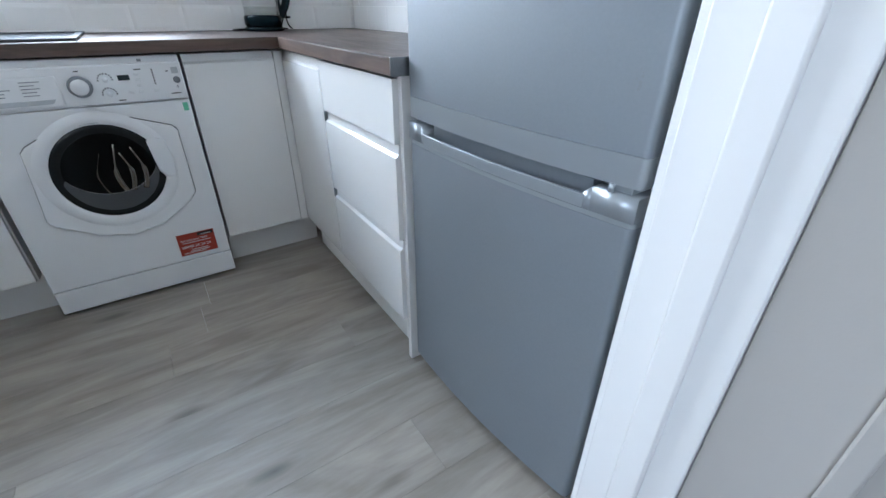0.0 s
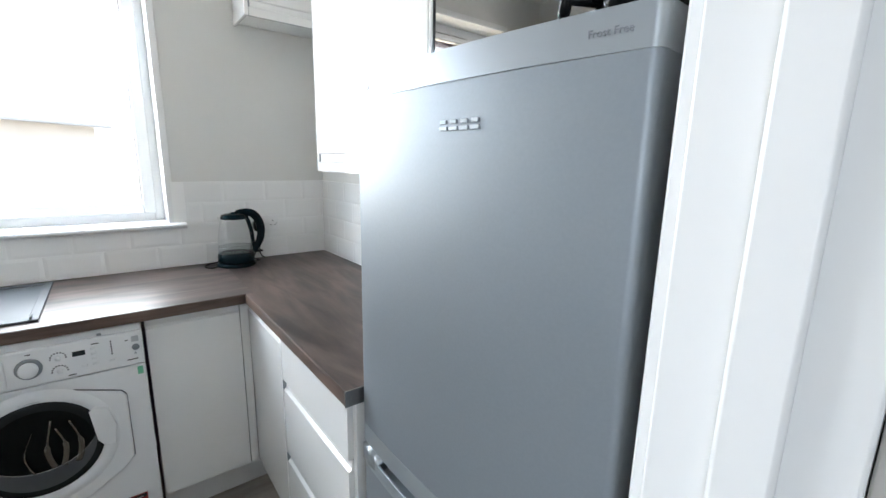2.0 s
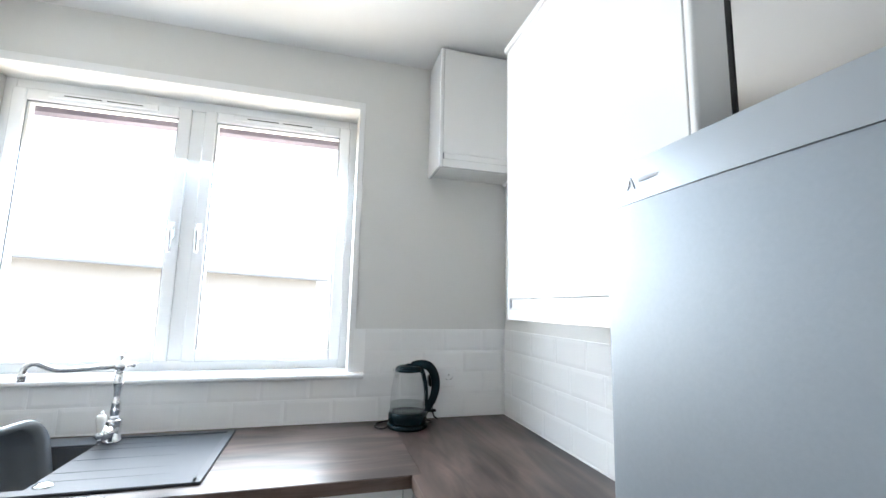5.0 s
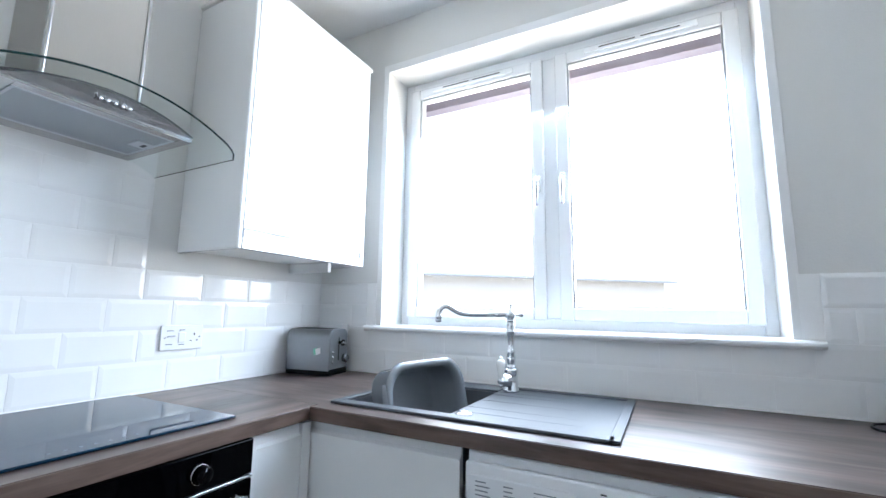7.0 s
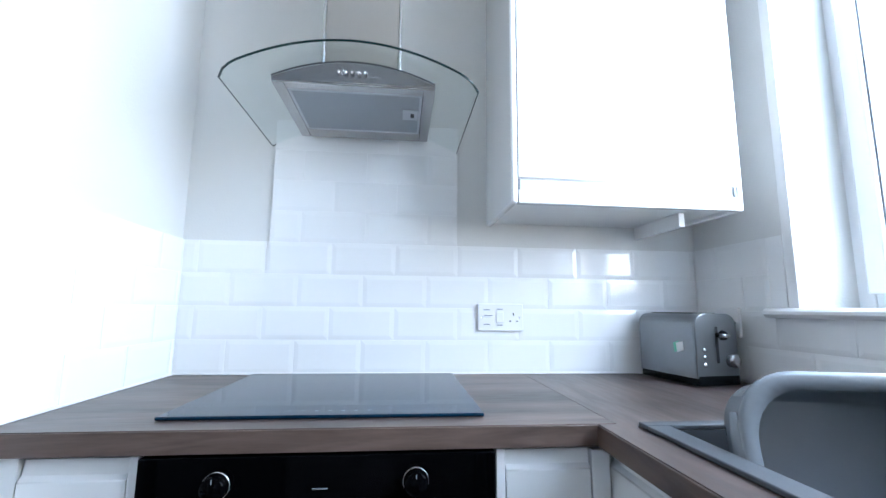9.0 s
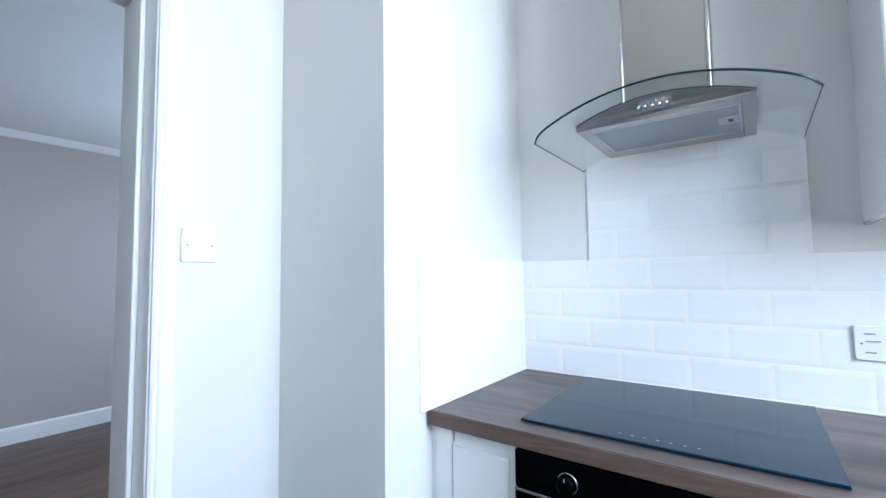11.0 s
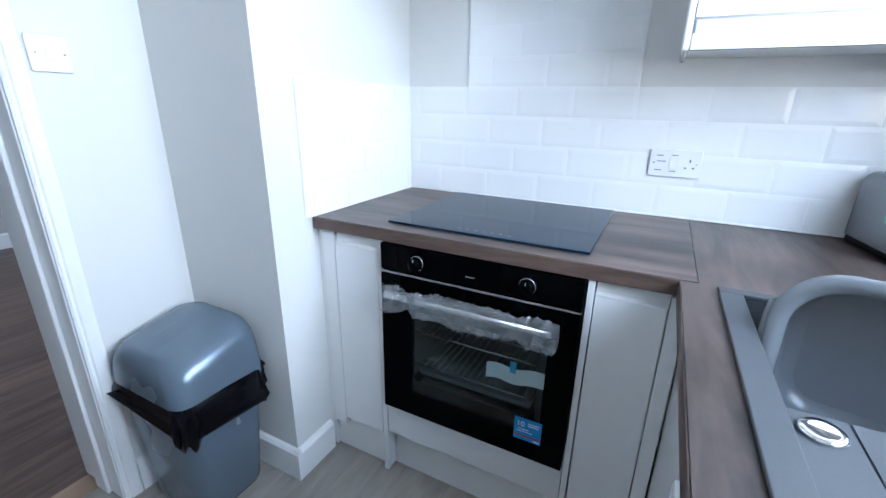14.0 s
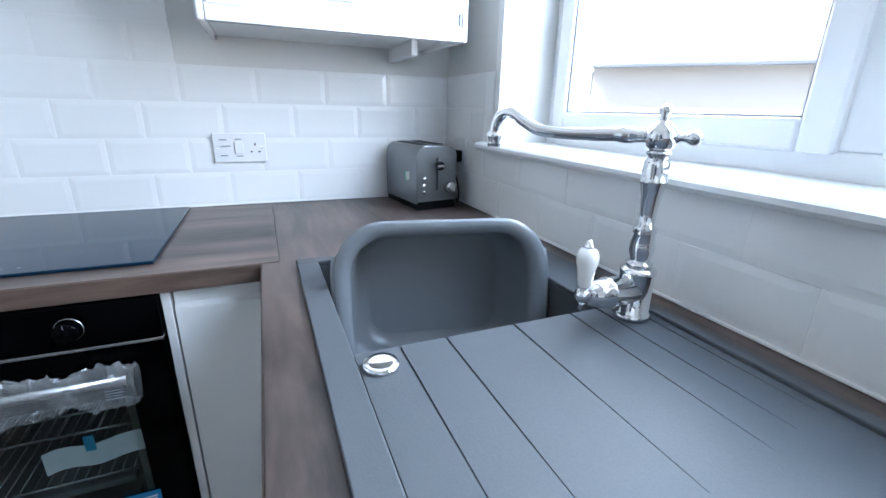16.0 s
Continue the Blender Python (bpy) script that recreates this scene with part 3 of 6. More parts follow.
# window
win = thing("window_1", (0, 0, 0), 0, "white double casement window with two panes and trickle vents", "window", kind=S)
FX0, FX1, FZ0, FZ1, FY = -1.100, 0.350, 1.146, 2.334, 2.470
fr = bmesh.new()
box(FX0 - 0.03, FX0 + 0.022, FY, FY + 0.07, FZ0 - 0.03, FZ1 + 0.045, 0.004, bm=fr)
box(FX1 - 0.022, FX1 + 0.03, FY, FY + 0.07, FZ0 - 0.03, FZ1 + 0.045, 0.004, bm=fr)
box(FX0 + 0.022, FX1 - 0.022, FY, FY + 0.07, FZ1 - 0.018, FZ1 + 0.045, 0.004, bm=fr)
box(FX0 + 0.022, FX1 - 0.022, FY, FY + 0.07, FZ0 - 0.03, FZ0 + 0.018, 0.004, bm=fr)
box(-0.405, -0.335, FY, FY + 0.07, FZ0 + 0.018, FZ1 - 0.018, 0.004, bm=fr)
part("window_frame", fr, "upvc", win)
for sx0, sx1, hx in ((FX0 + 0.016, -0.398, -0.424), (-0.342, FX1 - 0.016, -0.318)):
    sash = bmesh.new()
    w, z0, z1 = 0.052, FZ0 + 0.012, FZ1 - 0.012
    for a in ((sx0, sx0 + w, z0, z1), (sx1 - w, sx1, z0, z1), (sx0 + w, sx1 - w, z0, z0 + w), (sx0 + w, sx1 - w, z1 - w, z1)):
        box(a[0], a[1], FY - 0.016, FY + 0.055, a[2], a[3], 0.006, bm=sash)
    so = part("sash", sash, "upvc", win)
    gk = bmesh.new()
    a0, a1, c0, c1 = sx0 + w, sx1 - w, z0 + w, z1 - w
    for a in ((a0, a0 + 0.005, c0, c1), (a1 - 0.005, a1, c0, c1), (a0, a1, c0, c0 + 0.003), (a0, a1, c1 - 0.006, c1)):
        box(a[0], a[1], FY - 0.006, FY + 0.012, a[2], a[3], bm=gk)
    part("gasket", gk, "print", so)
    pn = part("pane", box(a0 + 0.001, a1 - 0.001, FY + 0.014, FY + 0.018, c0 + 0.001, c1 - 0.001), "pane", so, "clear window pane")
    pn.visible_shadow = False
    hd = bmesh.new()
    box(hx - 0.011, hx + 0.011, FY - 0.026, FY - 0.016, 1.70, 1.775, 0.004, bm=hd)
    tube(smooth_path([(hx, FY - 0.024, 1.745), (hx, FY - 0.048, 1.748), (hx, FY - 0.052, 1.725), (hx, FY - 0.046, 1.68), (hx, FY - 0.044, 1.635)]), [0.009] * 24 + [0.006], 10, bm=hd)
    part("handle", hd, "chrome", so, "polished chrome window handle")
    mid = (sx0 + sx1) / 2
    v = bmesh.new()
    box(mid - 0.21, mid + 0.21, FY - 0.027, FY - 0.016, FZ1 - 0.048, FZ1 - 0.022, 0.004, bm=v)
    vo = part("vent", v, "upvc", so)
    sl = bmesh.new()
    for k in range(2):
        box(mid - 0.15 + 0.16 * k, mid - 0.01 + 0.16 * k, FY - 0.0285, FY - 0.0265, FZ1 - 0.038, FZ1 - 0.034, bm=sl)
    part("slot", sl, "dark", vo)
sill = plate([(YN - 0.035, 1.100), (YN - 0.040, 1.106), (YN - 0.040, 1.114), (YN - 0.034, 1.120), (YN - 0.02, 1.122), (FY, 1.122), (FY, 1.097), (YN - 0.03, 1.097)], -1.195, 0.435, "yz")
part("window_sill", sill, "trim", win, "white painted bull-nosed window board")
cas = bmesh.new()
for a in ((-1.148, WIN[0], 1.122, 2.40), (WIN[1], 0.394, 1.122, 2.40), (WIN[0], WIN[1], WIN[3], 2.40)):
    box(a[0], a[1], YN - 0.008, YN, a[2], a[3], 0.002, bm=cas)
part("casing", cas, "trim", win)
slab("lintel", -1.6, 0.8, 2.60, 2.66, 2.275, 2.75, "stone", "weathered stone lintel over the window outside")


# tiles
TILE_CACHE = {}


def tile_mesh(w, h, bev):
    key = (round(w, 3), round(h, 3))
    if key not in TILE_CACHE:
        bm = bmesh.new()
        d, e = 0.0066, 0.013
        outer = [(-w / 2, -h / 2), (w / 2, -h / 2), (w / 2, h / 2), (-w / 2, h / 2)]
        e = min(e, w * 0.3)
        low = d - 0.0013
        ls = [[bm.verts.new((x, -z0, y)) for x, y in ring] for ring, z0 in (
            (outer, 0.0), (outer, low), ([(x - math.copysign(e, x), y - math.copysign(e, y)) for x, y in outer], d))]
        for a, b in zip(ls, ls[1:]):
            for i in range(4):
                bm.faces.new((a[i], a[(i + 1) % 4], b[(i + 1) % 4], b[i]))
        bm.faces.new(ls[2])
        bmesh.ops.recalc_face_normals(bm, faces=bm.faces)
        me = bpy.data.meshes.new("tile")
        bm.to_mesh(me)
        bm.free()
        me.materials.append(M["tile"])
        TILE_CACHE[key] = me
    return TILE_CACHE[key]


def tiles(wall, at, turn, spans, first, rows, z0=0.9125, pitch=0.1005, step=0.2):
    """Courses of bevelled tiles. spans(row): stretches along the wall; first: where row 0's joints lie; at: a plan point from u."""
    for r in range(*rows):
        for u0, u1 in spans(r):
            j = first + (step / 2 if r % 2 else 0)
            k = math.floor((u0 - j) / step)
            while j + k * step < u1 - 0.006:
                a, b = max(u0, j + k * step), min(u1, j + (k + 1) * step)
                k += 1
                if b - a < 0.012:
                    continue
                ob = new("tile", tile_mesh(b - a - 0.0016, pitch - 0.0016, 0))
                x, y = at((a + b) / 2)
                ob.parent = wall
                ob.matrix_basis = pose(x, y, z0 + (r + 0.5) * pitch, random.uniform(-0.25, 0.25), 0, turn + random.uniform(-0.2, 0.2))


def grout_sheet(wall, x0, x1, y0, y1, z1, z0=0.911):
    part("grout", box(x0, x1, y0, y1, z0, z1), "grout", wall, "white grout behind the tiles", S)


TZ = 0.9125 + 4 * 0.1005
grout_sheet(wall_north, XW + 0.002, -1.196, YN - 0.0084, YN, TZ)
grout_sheet(wall_north, 0.436, XE - 0.002, YN - 0.0084, YN, TZ)
grout_sheet(wall_north, -1.196, 0.436, YN - 0.0084, YN, 1.096)
grout_sheet(wall_north, -1.196, -1.149, YN - 0.0084, YN, TZ, 1.123)
grout_sheet(wall_north, 0.387, 0.436, YN - 0.0084, YN, TZ, 1.123)
grout_sheet(wall_west, XW, XW + 0.0084, NIB_Y + 0.002, YN - 0.006, TZ)
PANEL = (0.887, 1.478)
grout_sheet(wall_west, XW, XW + 0.0084, PANEL[0], PANEL[1], 0.9125 + 8 * 0.1005, TZ)
grout_sheet(wall_east, XE - 0.0084, XE, 0.76, YN - 0.006, TZ)
grout_sheet(nib, XW + 0.006, -0.868, NIB_Y, NIB_Y + 0.0084, TZ)

def sealant(wall, x0, x1, y0, y1):
    part("sealant", box(x0, x1, y0, y1, 0.9103, 0.9155, 0.001), "trim", wall, "white bead of sealant along the worktop", S)


sealant(wall_north, XW + 0.012, XE - 0.012, YN - 0.0135, YN - 0.0088)
sealant(wall_west, XW + 0.0088, XW + 0.0135, NIB_Y + 0.012, YN - 0.014)
sealant(wall_east, XE - 0.0135, XE - 0.0088, 0.765, YN - 0.014)
sealant(nib, XW + 0.014, -0.870, NIB_Y + 0.0088, NIB_Y + 0.0135)

# ---- worktops ----
wt = thing("worktop", (0, 2.0, UNDER), 0, "dark brown wood laminate worktop beneath the window around the sink", "worktop", "kitchen worktops")
OY = 2.0
SX0, SX1, SY0, SY1 = -0.862, -0.08, 1.74, 2.235
YB = YN - 0.006


def top_piece(parent, outline, material):
    off = parent.matrix_basis.translation
    bm = plate([(x - off.x, y - off.y) for x, y in outline], UNDER - off.z, TOP - off.z, "xy")
    return part("top", bm, material, parent)


XJ = 0.565
top_piece(wt, [(SX1, YB), (SX1, SY0), (SX0, SY0), (SX0, SY1), (SX1, SY1), (SX1, YB), (XW + 0.006, YB), (XW + 0.006, FRONT_N + 0.036), (FRONT_W + 0.002, FRONT_N + 0.036), (FRONT_W + 0.002, FRONT_N + 0.003), (XJ, FRONT_N + 0.003), (XJ, YB)], "worktop_x")
part("edging", box(FRONT_W + 0.003, FRONT_E - 0.002, FRONT_N - OY, FRONT_N + 0.003 - OY, 0.0, TOP - UNDER - 0.0015, 0.001), "edge_x", wt, "brown wood-grain worktop edging")
wt_e = thing("worktop", (0.9, 1.5, UNDER), 0, "dark brown wood laminate worktop beside the fridge with the kettle", "worktop", "kitchen worktops")
top_piece(wt_e, [(FRONT_E + 0.003, END_E + 0.002), (XE - 0.006, END_E + 0.002), (XE - 0.006, YB), (XJ + 0.0012, YB), (XJ + 0.0012, FRONT_N + 0.003), (FRONT_E + 0.003, FRONT_N + 0.003)], "worktop_y")
part("edging", box(FRONT_E - 0.9, FRONT_E + 0.003 - 0.9, END_E + 0.002 - 1.5, FRONT_N + 0.0 - 1.5, 0.0, TOP - UNDER - 0.0015, 0.001), "edge_y", wt_e, "brown wood-grain worktop edging")
part("end_cap", box(FRONT_E - 0.001 - 0.9, XE - 0.01 - 0.9, END_E - 0.001 - 1.5, END_E + 0.002 - 1.5, -0.002, TOP - UNDER + 0.001, 0.0008), "steel", wt_e, "silver metal worktop end strip")
wt_w = thing("worktop", (-1.2, 1.2, UNDER), 0, "dark brown wood laminate worktop carrying the hob", "worktop", "kitchen worktops")
top_piece(wt_w, [(XW + 0.006, END_W), (FRONT_W - 0.003, END_W), (FRONT_W - 0.003, FRONT_N + 0.0348), (XW + 0.006, FRONT_N + 0.0348)], "worktop_y")
part("edging", box(FRONT_W - 0.003 + 1.2, FRONT_W + 1.2, END_W - 1.2, FRONT_N + 0.003 - 1.2, 0.0, TOP - UNDER - 0.0015, 0.001), "edge_y", wt_w, "brown wood-grain worktop edging")

# sealant bead behind the worktops
sb = bmesh.new()
for b in ((XW + 0.006, XE - 0.006, YB - 0.008, YB, TOP, TOP + 0.005), (XW + 0.006, XW + 0.014, END_W, YB, TOP, TOP + 0.005), (XE - 0.014, XE - 0.006, END_E, YB, TOP, TOP + 0.005), (XW + 0.006, FRONT_W, NIB_Y + 0.006, NIB_Y + 0.014, TOP, TOP + 0.005)):
    box(*b, 0.002, 1, bm=sb)
part("sealant", sb, "trim", None, "white sealant bead along the worktops", S)

# ---- outside ----
slab("ground", -76, 76, 2.7, 76, -1.6, -1.4, "ground", "sunlit paved ground outside the window")
house = thing("house", (-5.6, 16.2, -1.4), 42, "cream rendered house with a shallow slate roof across the yard", "house")
part("wall", box(-7.5, 7.5, 0, 7, 0, 3.9), "render_wall", house)
rf = plate([(-0.35, 3.88), (3.5, 5.6), (7.35, 3.88), (7.35, 4.0), (3.5, 5.75), (-0.35, 4.0)], -7.8, 7.8, "yz")
part("roof", rf, "roof", house, "pale slate roof")
part("gutter", box(-7.8, 7.8, -0.46, -0.35, 3.86, 3.96, 0.02), "print", house, "grey plastic gutter")
porch = thing("house", (-19, 13, -1.4), 80, "cream rendered house with a pale roof farther along the yard", "house")
part("wall", box(-6, 6, 0, 6, 0, 4.4), "render_wall", porch)
part("roof", plate([(-0.35, 4.38), (3, 6.0), (6.35, 4.38), (6.35, 4.5), (3, 6.15), (-0.35, 4.5)], -6.3, 6.3, "yz"), "roof", porch, "pale slate roof")
part("gutter", box(-6.3, 6.3, -0.46, -0.35, 4.36, 4.46, 0.02), "print", porch, "grey plastic gutter")


# ---- fitted units: local x along the front, front plane at y 0 and the body behind ----
def j_front(x0, x1, z0, z1, lip="top", t=0.019):
    """A slab front with a finger groove along its top or foot."""
    if lip == "top":
        prof = [(0, z0), (0, z1 - 0.032), (0.009, z1 - 0.024), (0.012, z1), (t, z1), (t, z0)]
    elif lip == "foot":
        prof = [(0, z0), (0, z0 + 0.034), (0.007, z0 + 0.040), (0.007, z0 + 0.064), (0, z0 + 0.068), (0, z1), (t, z1), (t, z0)]
    else:
        prof = [(0, z0), (0, z1), (t, z1), (t, z0)]
    bm = plate(prof, x0, x1, "yz")
    sel = [e for e in bm.edges if (abs(e.verts[0].co.y) < 1e-5 and abs(e.verts[1].co.y) < 1e-5)]
    r = bmesh.ops.bevel(bm, geom=sel, offset=0.0018, segments=2, profile=0.5, affect="EDGES")
    for f in r["faces"]:
        f.smooth = True
    return bm


def base_unit(name, place, turn, w, fronts, label, depth=0.55, plinth=True, z1=0.862, set_back=0.0):
    ob = thing(name, place, turn, label, "kitchen cabinet", "base cabinets")
    bd = box(0.0, 0.016, 0.021, depth, 0.15, z1)
    for b in ((w - 0.016, w, 0.021, depth, 0.15, z1), (0.016, w - 0.016, 0.021, depth, 0.15, 0.166), (0.016, w - 0.016, depth - 0.01, depth, 0.166, z1), (0.016, w - 0.016, 0.021, 0.10, z1 - 0.016, z1)):
        box(*b, bm=bd)
    part("carcass", bd, "carcass", ob)
    for kind, x0, x1, a, b, lip in fronts:
        o = part(kind, j_front(x0, x1, a, b, lip), "gloss", ob)
        if kind == "drawer_front" and lip == "top" and b < 0.8:
            for xe in (x0,):
                part("groove_end", box(xe, xe + 0.006, -0.0005, 0.013, b - 0.031, b), "print", o, "grey groove end cap")
    if plinth:
        part("plinth", box(0, w, 0.055 + set_back, 0.070 + set_back, 0.0, 0.149), "carcass", ob)
    return ob


YF = 1.688
base_unit("base_cabinet", (0.206, YF, 0), 0, 0.309, (("door", 0.0, 0.3075, 0.155, 0.862, "top"),), "white gloss handleless base cabinet beside the washing machine", set_back=0.036)
base_unit("sink_cabinet", (-0.935, YF, 0), 0, 0.512, (("door", 0.010, 0.508, 0.155, 0.862, "top"),), "white gloss handleless base cabinet under the sink", z1=0.700, set_back=0.036)
cp = thing("corner_post", (0.516, YF, 0), 0, "white gloss corner post between base cabinets", "kitchen cabinet")
part("post", box(0, 0.030, 0.0, 0.018, 0.155, 0.862, 0.0015), "gloss", cp)
part("plinth", box(-0.004, 0.085, 0.091, 0.106, 0, 0.149), "carcass", cp)
EX = 0.548
base_unit("blank_corner_cabinet", (EX, YF + 0.02, 0), -90, 0.416, (("door", 0.0, 0.413, 0.155, 0.862, "top"),), "white gloss handleless corner cabinet front next to the drawers")
base_unit("drawer_cabinet", (EX, 1.290, 0), -90, 0.50, (
    ("drawer_front", 0.002, 0.498, 0.708, 0.862, "plain"),
    ("drawer_front", 0.002, 0.498, 0.436, 0.704, "top"),
    ("drawer_front", 0.002, 0.498, 0.155, 0.432, "top")), "white gloss three-drawer base cabinet, drawers closed")
ep = thing("end_panel", (0.562, 0.772, 0), 0, "white end panel between the drawers and the fridge", "panel")
part("panel", box(0, 0.55, 0, 0.018, 0, UNDER - 0.002, 0.0015), "gloss", ep)
WX = -0.912
base_unit("narrow_cabinet", (WX, 0.700, 0), 90, 0.165, (("door", 0.001, 0.164, 0.155, 0.862, "top"),), "narrow white gloss base cabinet beside the oven", set_back=-0.033)
fl = thing("filler_panel", (WX + 0.0, 0.645, 0), 90, "white filler panel between wall and base cabinet", "panel")
part("filler", box(0, 0.052, 0.004, 0.022, 0.12, 0.868, 0.0015), "gloss", fl)
part("plinth", box(0, 0.055, 0.022, 0.036, 0, 0.119), "carcass", fl)
part("wall_strip", box(-0.02, -0.003, 0.01, 0.03, 0, 0.868, 0.0015), "gloss", fl)
base_unit("narrow_cabinet", (WX, 1.492, 0), 90, 0.157, (("door", 0.001, 0.155, 0.155, 0.862, "top"),), "narrow white gloss base cabinet between oven and corner")
cp = thing("corner_post", (WX, 1.650, 0), 90, "white gloss corner post between base cabinets", "kitchen cabinet")
part("post", box(0, 0.034, 0.0, 0.018, 0.155, 0.862, 0.0015), "gloss", cp)
part("plinth", box(-0.006, 0.09, 0.055, 0.070, 0, 0.149), "carcass", cp)
oh = thing("oven_housing", (WX, 0.868, 0), 90, "white oven housing with a panel under the oven", "kitchen cabinet", "base cabinets")
part("gable", box(0, 0.018, -0.004, 0.55, 0, 0.868, 0.0015), "gloss", oh)
part("gable", box(0.606, 0.622, -0.004, 0.55, 0, 0.868, 0.0015), "gloss", oh)
part("panel", box(0.020, 0.604, 0.0, 0.018, 0.172, 0.292, 0.0015), "gloss", oh)
part("shelf", box(0.019, 0.605, 0.02, 0.55, 0.272, 0.290), "carcass", oh)
part("plinth", box(0.020, 0.604, 0.042, 0.057, 0, 0.149), "carcass", oh)


def wall_unit(place, turn, w, d, h, label, handle="foot", cornice=True, batten=True):
    ob = thing("wall_cabinet", place, turn, label, "kitchen cabinet", "wall cabinets")
    t = 0.018
    part("side_panel", box(0, t, 0.0, d, 0, h, 0.006, 3), "gloss", ob)
    part("side_panel", box(w - t, w, 0.0, d, 0, h, 0.006, 3), "gloss", ob)
    cs = box(t, w - t, 0.02, d, 0.012, 0.028)
    box(t, w - t, 0.02, d, h - t, h - 0.001, bm=cs)
    box(t, w - t, d - 0.01, d, 0.028, h - t, bm=cs)
    part("carcass", cs, "carcass", ob)
    dr = part("door", j_front(0.0185, w - 0.0185, 0.001, h - 0.002, handle), "gloss", ob)
    if handle == "foot":
        for xe in (0.0185, w - 0.0245):
            part("groove_end", box(xe, xe + 0.006, 0.002, 0.009, 0.0365, 0.066), "print", dr, "grey groove end cap")
    if batten:
        part("batten", box(w - 0.13, w - 0.112, 0.09, d, -0.03, 0.011, 0.001), "carcass", ob)
    if cornice:
        part("cornice", box(-0.006, w + 0.006, -0.008, d, h, h + 0.018, 0.005), "trim", ob)
    return ob


wall_unit((-1.170, 1.577, 1.382), 90, 0.645, 0.327, 0.950, "white gloss wall cabinet next to the cooker hood")
wall_unit((0.815, 1.585, 1.384), -90, 0.752, 0.318, 0.925, "white gloss wall cabinet above the worktop beside the fridge")
wall_unit((0.712, 2.088, 2.050), 0, 0.418, 0.218, 0.575, "small white gloss boiler cabinet up in the corner", batten=False, cornice=False)

# ---- washing machine ----
wm = thing("washing_machine", (-0.397, 1.660, 0), 0, "white front-loading washing machine with a red service sticker", "washing machine")
part("body", box(0, 0.592, 0.012, 0.56, 0.012, 0.866, 0.006), "appliance", wm)
part("kick_panel", box(0.0, 0.592, 0.0, 0.012, 0.014, 0.105, 0.004), "appliance", wm)
part("front_panel", box(0.0, 0.592, 0.0, 0.012, 0.108, 0.722, 0.004), "appliance", wm)
cpn = part("control_panel", box(0.0, 0.592, -0.006, 0.012, 0.725, 0.845, 0.005), "appliance2", wm)
dw = part("soap_drawer", box(0.012, 0.252, -0.0105, -0.005, 0.732, 0.822, 0.004), "appliance2", wm)
part("grip", plate([(0.04, 0.755), (0.235, 0.755), (0.225, 0.742), (0.06, 0.740)], -0.0125, -0.0095, "xz", 0.001), "ring", dw)
pr = bmesh.new()
rr = random.Random(3)
for col in range(3):
    for row in range(5):
        x = 0.028 + 0.068 * col
        box(x, x + rr.uniform(0.02, 0.048), -0.0112, -0.0103, 0.806 - 0.0095 * row, 0.8085 - 0.0095 * row, bm=pr)
part("programme_list", pr, "print", dw, "", "stuff")
kn = part("dial", lathe([(0.032, -0.006), (0.032, -0.012), (0.030, -0.014), (0.023, -0.014)], 32, None, (0.303, 0, 0.785), "y", False), "print", wm, "grey ring round the programme dial")
part("knob", lathe([(0.023, -0.012), (0.0235, -0.026), (0.019, -0.030), (0.0, -0.031)], 28, None, (0.303, 0, 0.785), "y"), "appliance2", kn, "white programme knob")
for cx, cz, r in ((0.372, 0.800, 0.019), (0.372, 0.757, 0.019)):
    sm = part("selector", lathe([(0.008, -0.005), (0.008, -0.010), (0.0, -0.0105)], 16, None, (cx, 0, cz), "y"), "appliance2", wm)
    mk = bmesh.new()
    for i in range(9):
        a = radians(180 * i / 8)
        x, z = cx + r * math.cos(a), cz + r * math.sin(a)
        box(x - 0.002, x + 0.002, -0.0070, -0.0058, z - 0.002, z + 0.002, bm=mk)
    part("scale_marks", mk, "dark", sm, "", "stuff")
part("display", box(0.406, 0.438, -0.0075, -0.0055, 0.796, 0.812), "lcd", wm, "small dark display")
for i, (x, z) in enumerate(((0.452, 0.812), (0.452, 0.795), (0.452, 0.778), (0.452, 0.758), (0.425, 0.758), (0.496, 0.758))):
    part("button", box(x, x + 0.014, -0.009, -0.005, z - 0.004, z + 0.004, 0.0015), "appliance", wm)
lg = bmesh.new()
for i in range(6):
    box(0.503, 0.507, -0.0072, -0.0058, 0.778 + 0.0085 * i, 0.7835 + 0.0085 * i, bm=lg)
for x, z, w in ((0.543, 0.815, 0.008), (0.543, 0.744, 0.03), (0.455, 0.825, 0.02), (0.39, 0.735, 0.02), (0.30, 0.828, 0.012)):
    box(x, x + w, -0.0072, -0.0058, z, z + 0.003, bm=lg)
part("indicator_marks", lg, "dark", wm, "", "stuff")
part("badge", box(0.560, 0.580, -0.0072, -0.0058, 0.808, 0.828), "ring", wm)
part("badge", lathe([(0.011, -0.0058), (0.011, -0.0075), (0, -0.0075)], 20, None, (0.570, 0, 0.788), "y"), "print", wm, "round grey-green energy badge")
part("badge", box(0.472, 0.484, -0.0012, 0.0, 0.849, 0.857), "print", wm)
text_part("energy_mark", "6", 0.014, (0.564, -0.0062, 0.762), (90, 0, 0), "print", wm)
part("sticker", box(0.545, 0.567, -0.0012, 0.0002, 0.684, 0.710), "paper", wm, "small white and green sticker")
part("sticker", box(0.567, 0.583, -0.0012, 0.0002, 0.684, 0.712), "green", wm, "small green energy sticker")
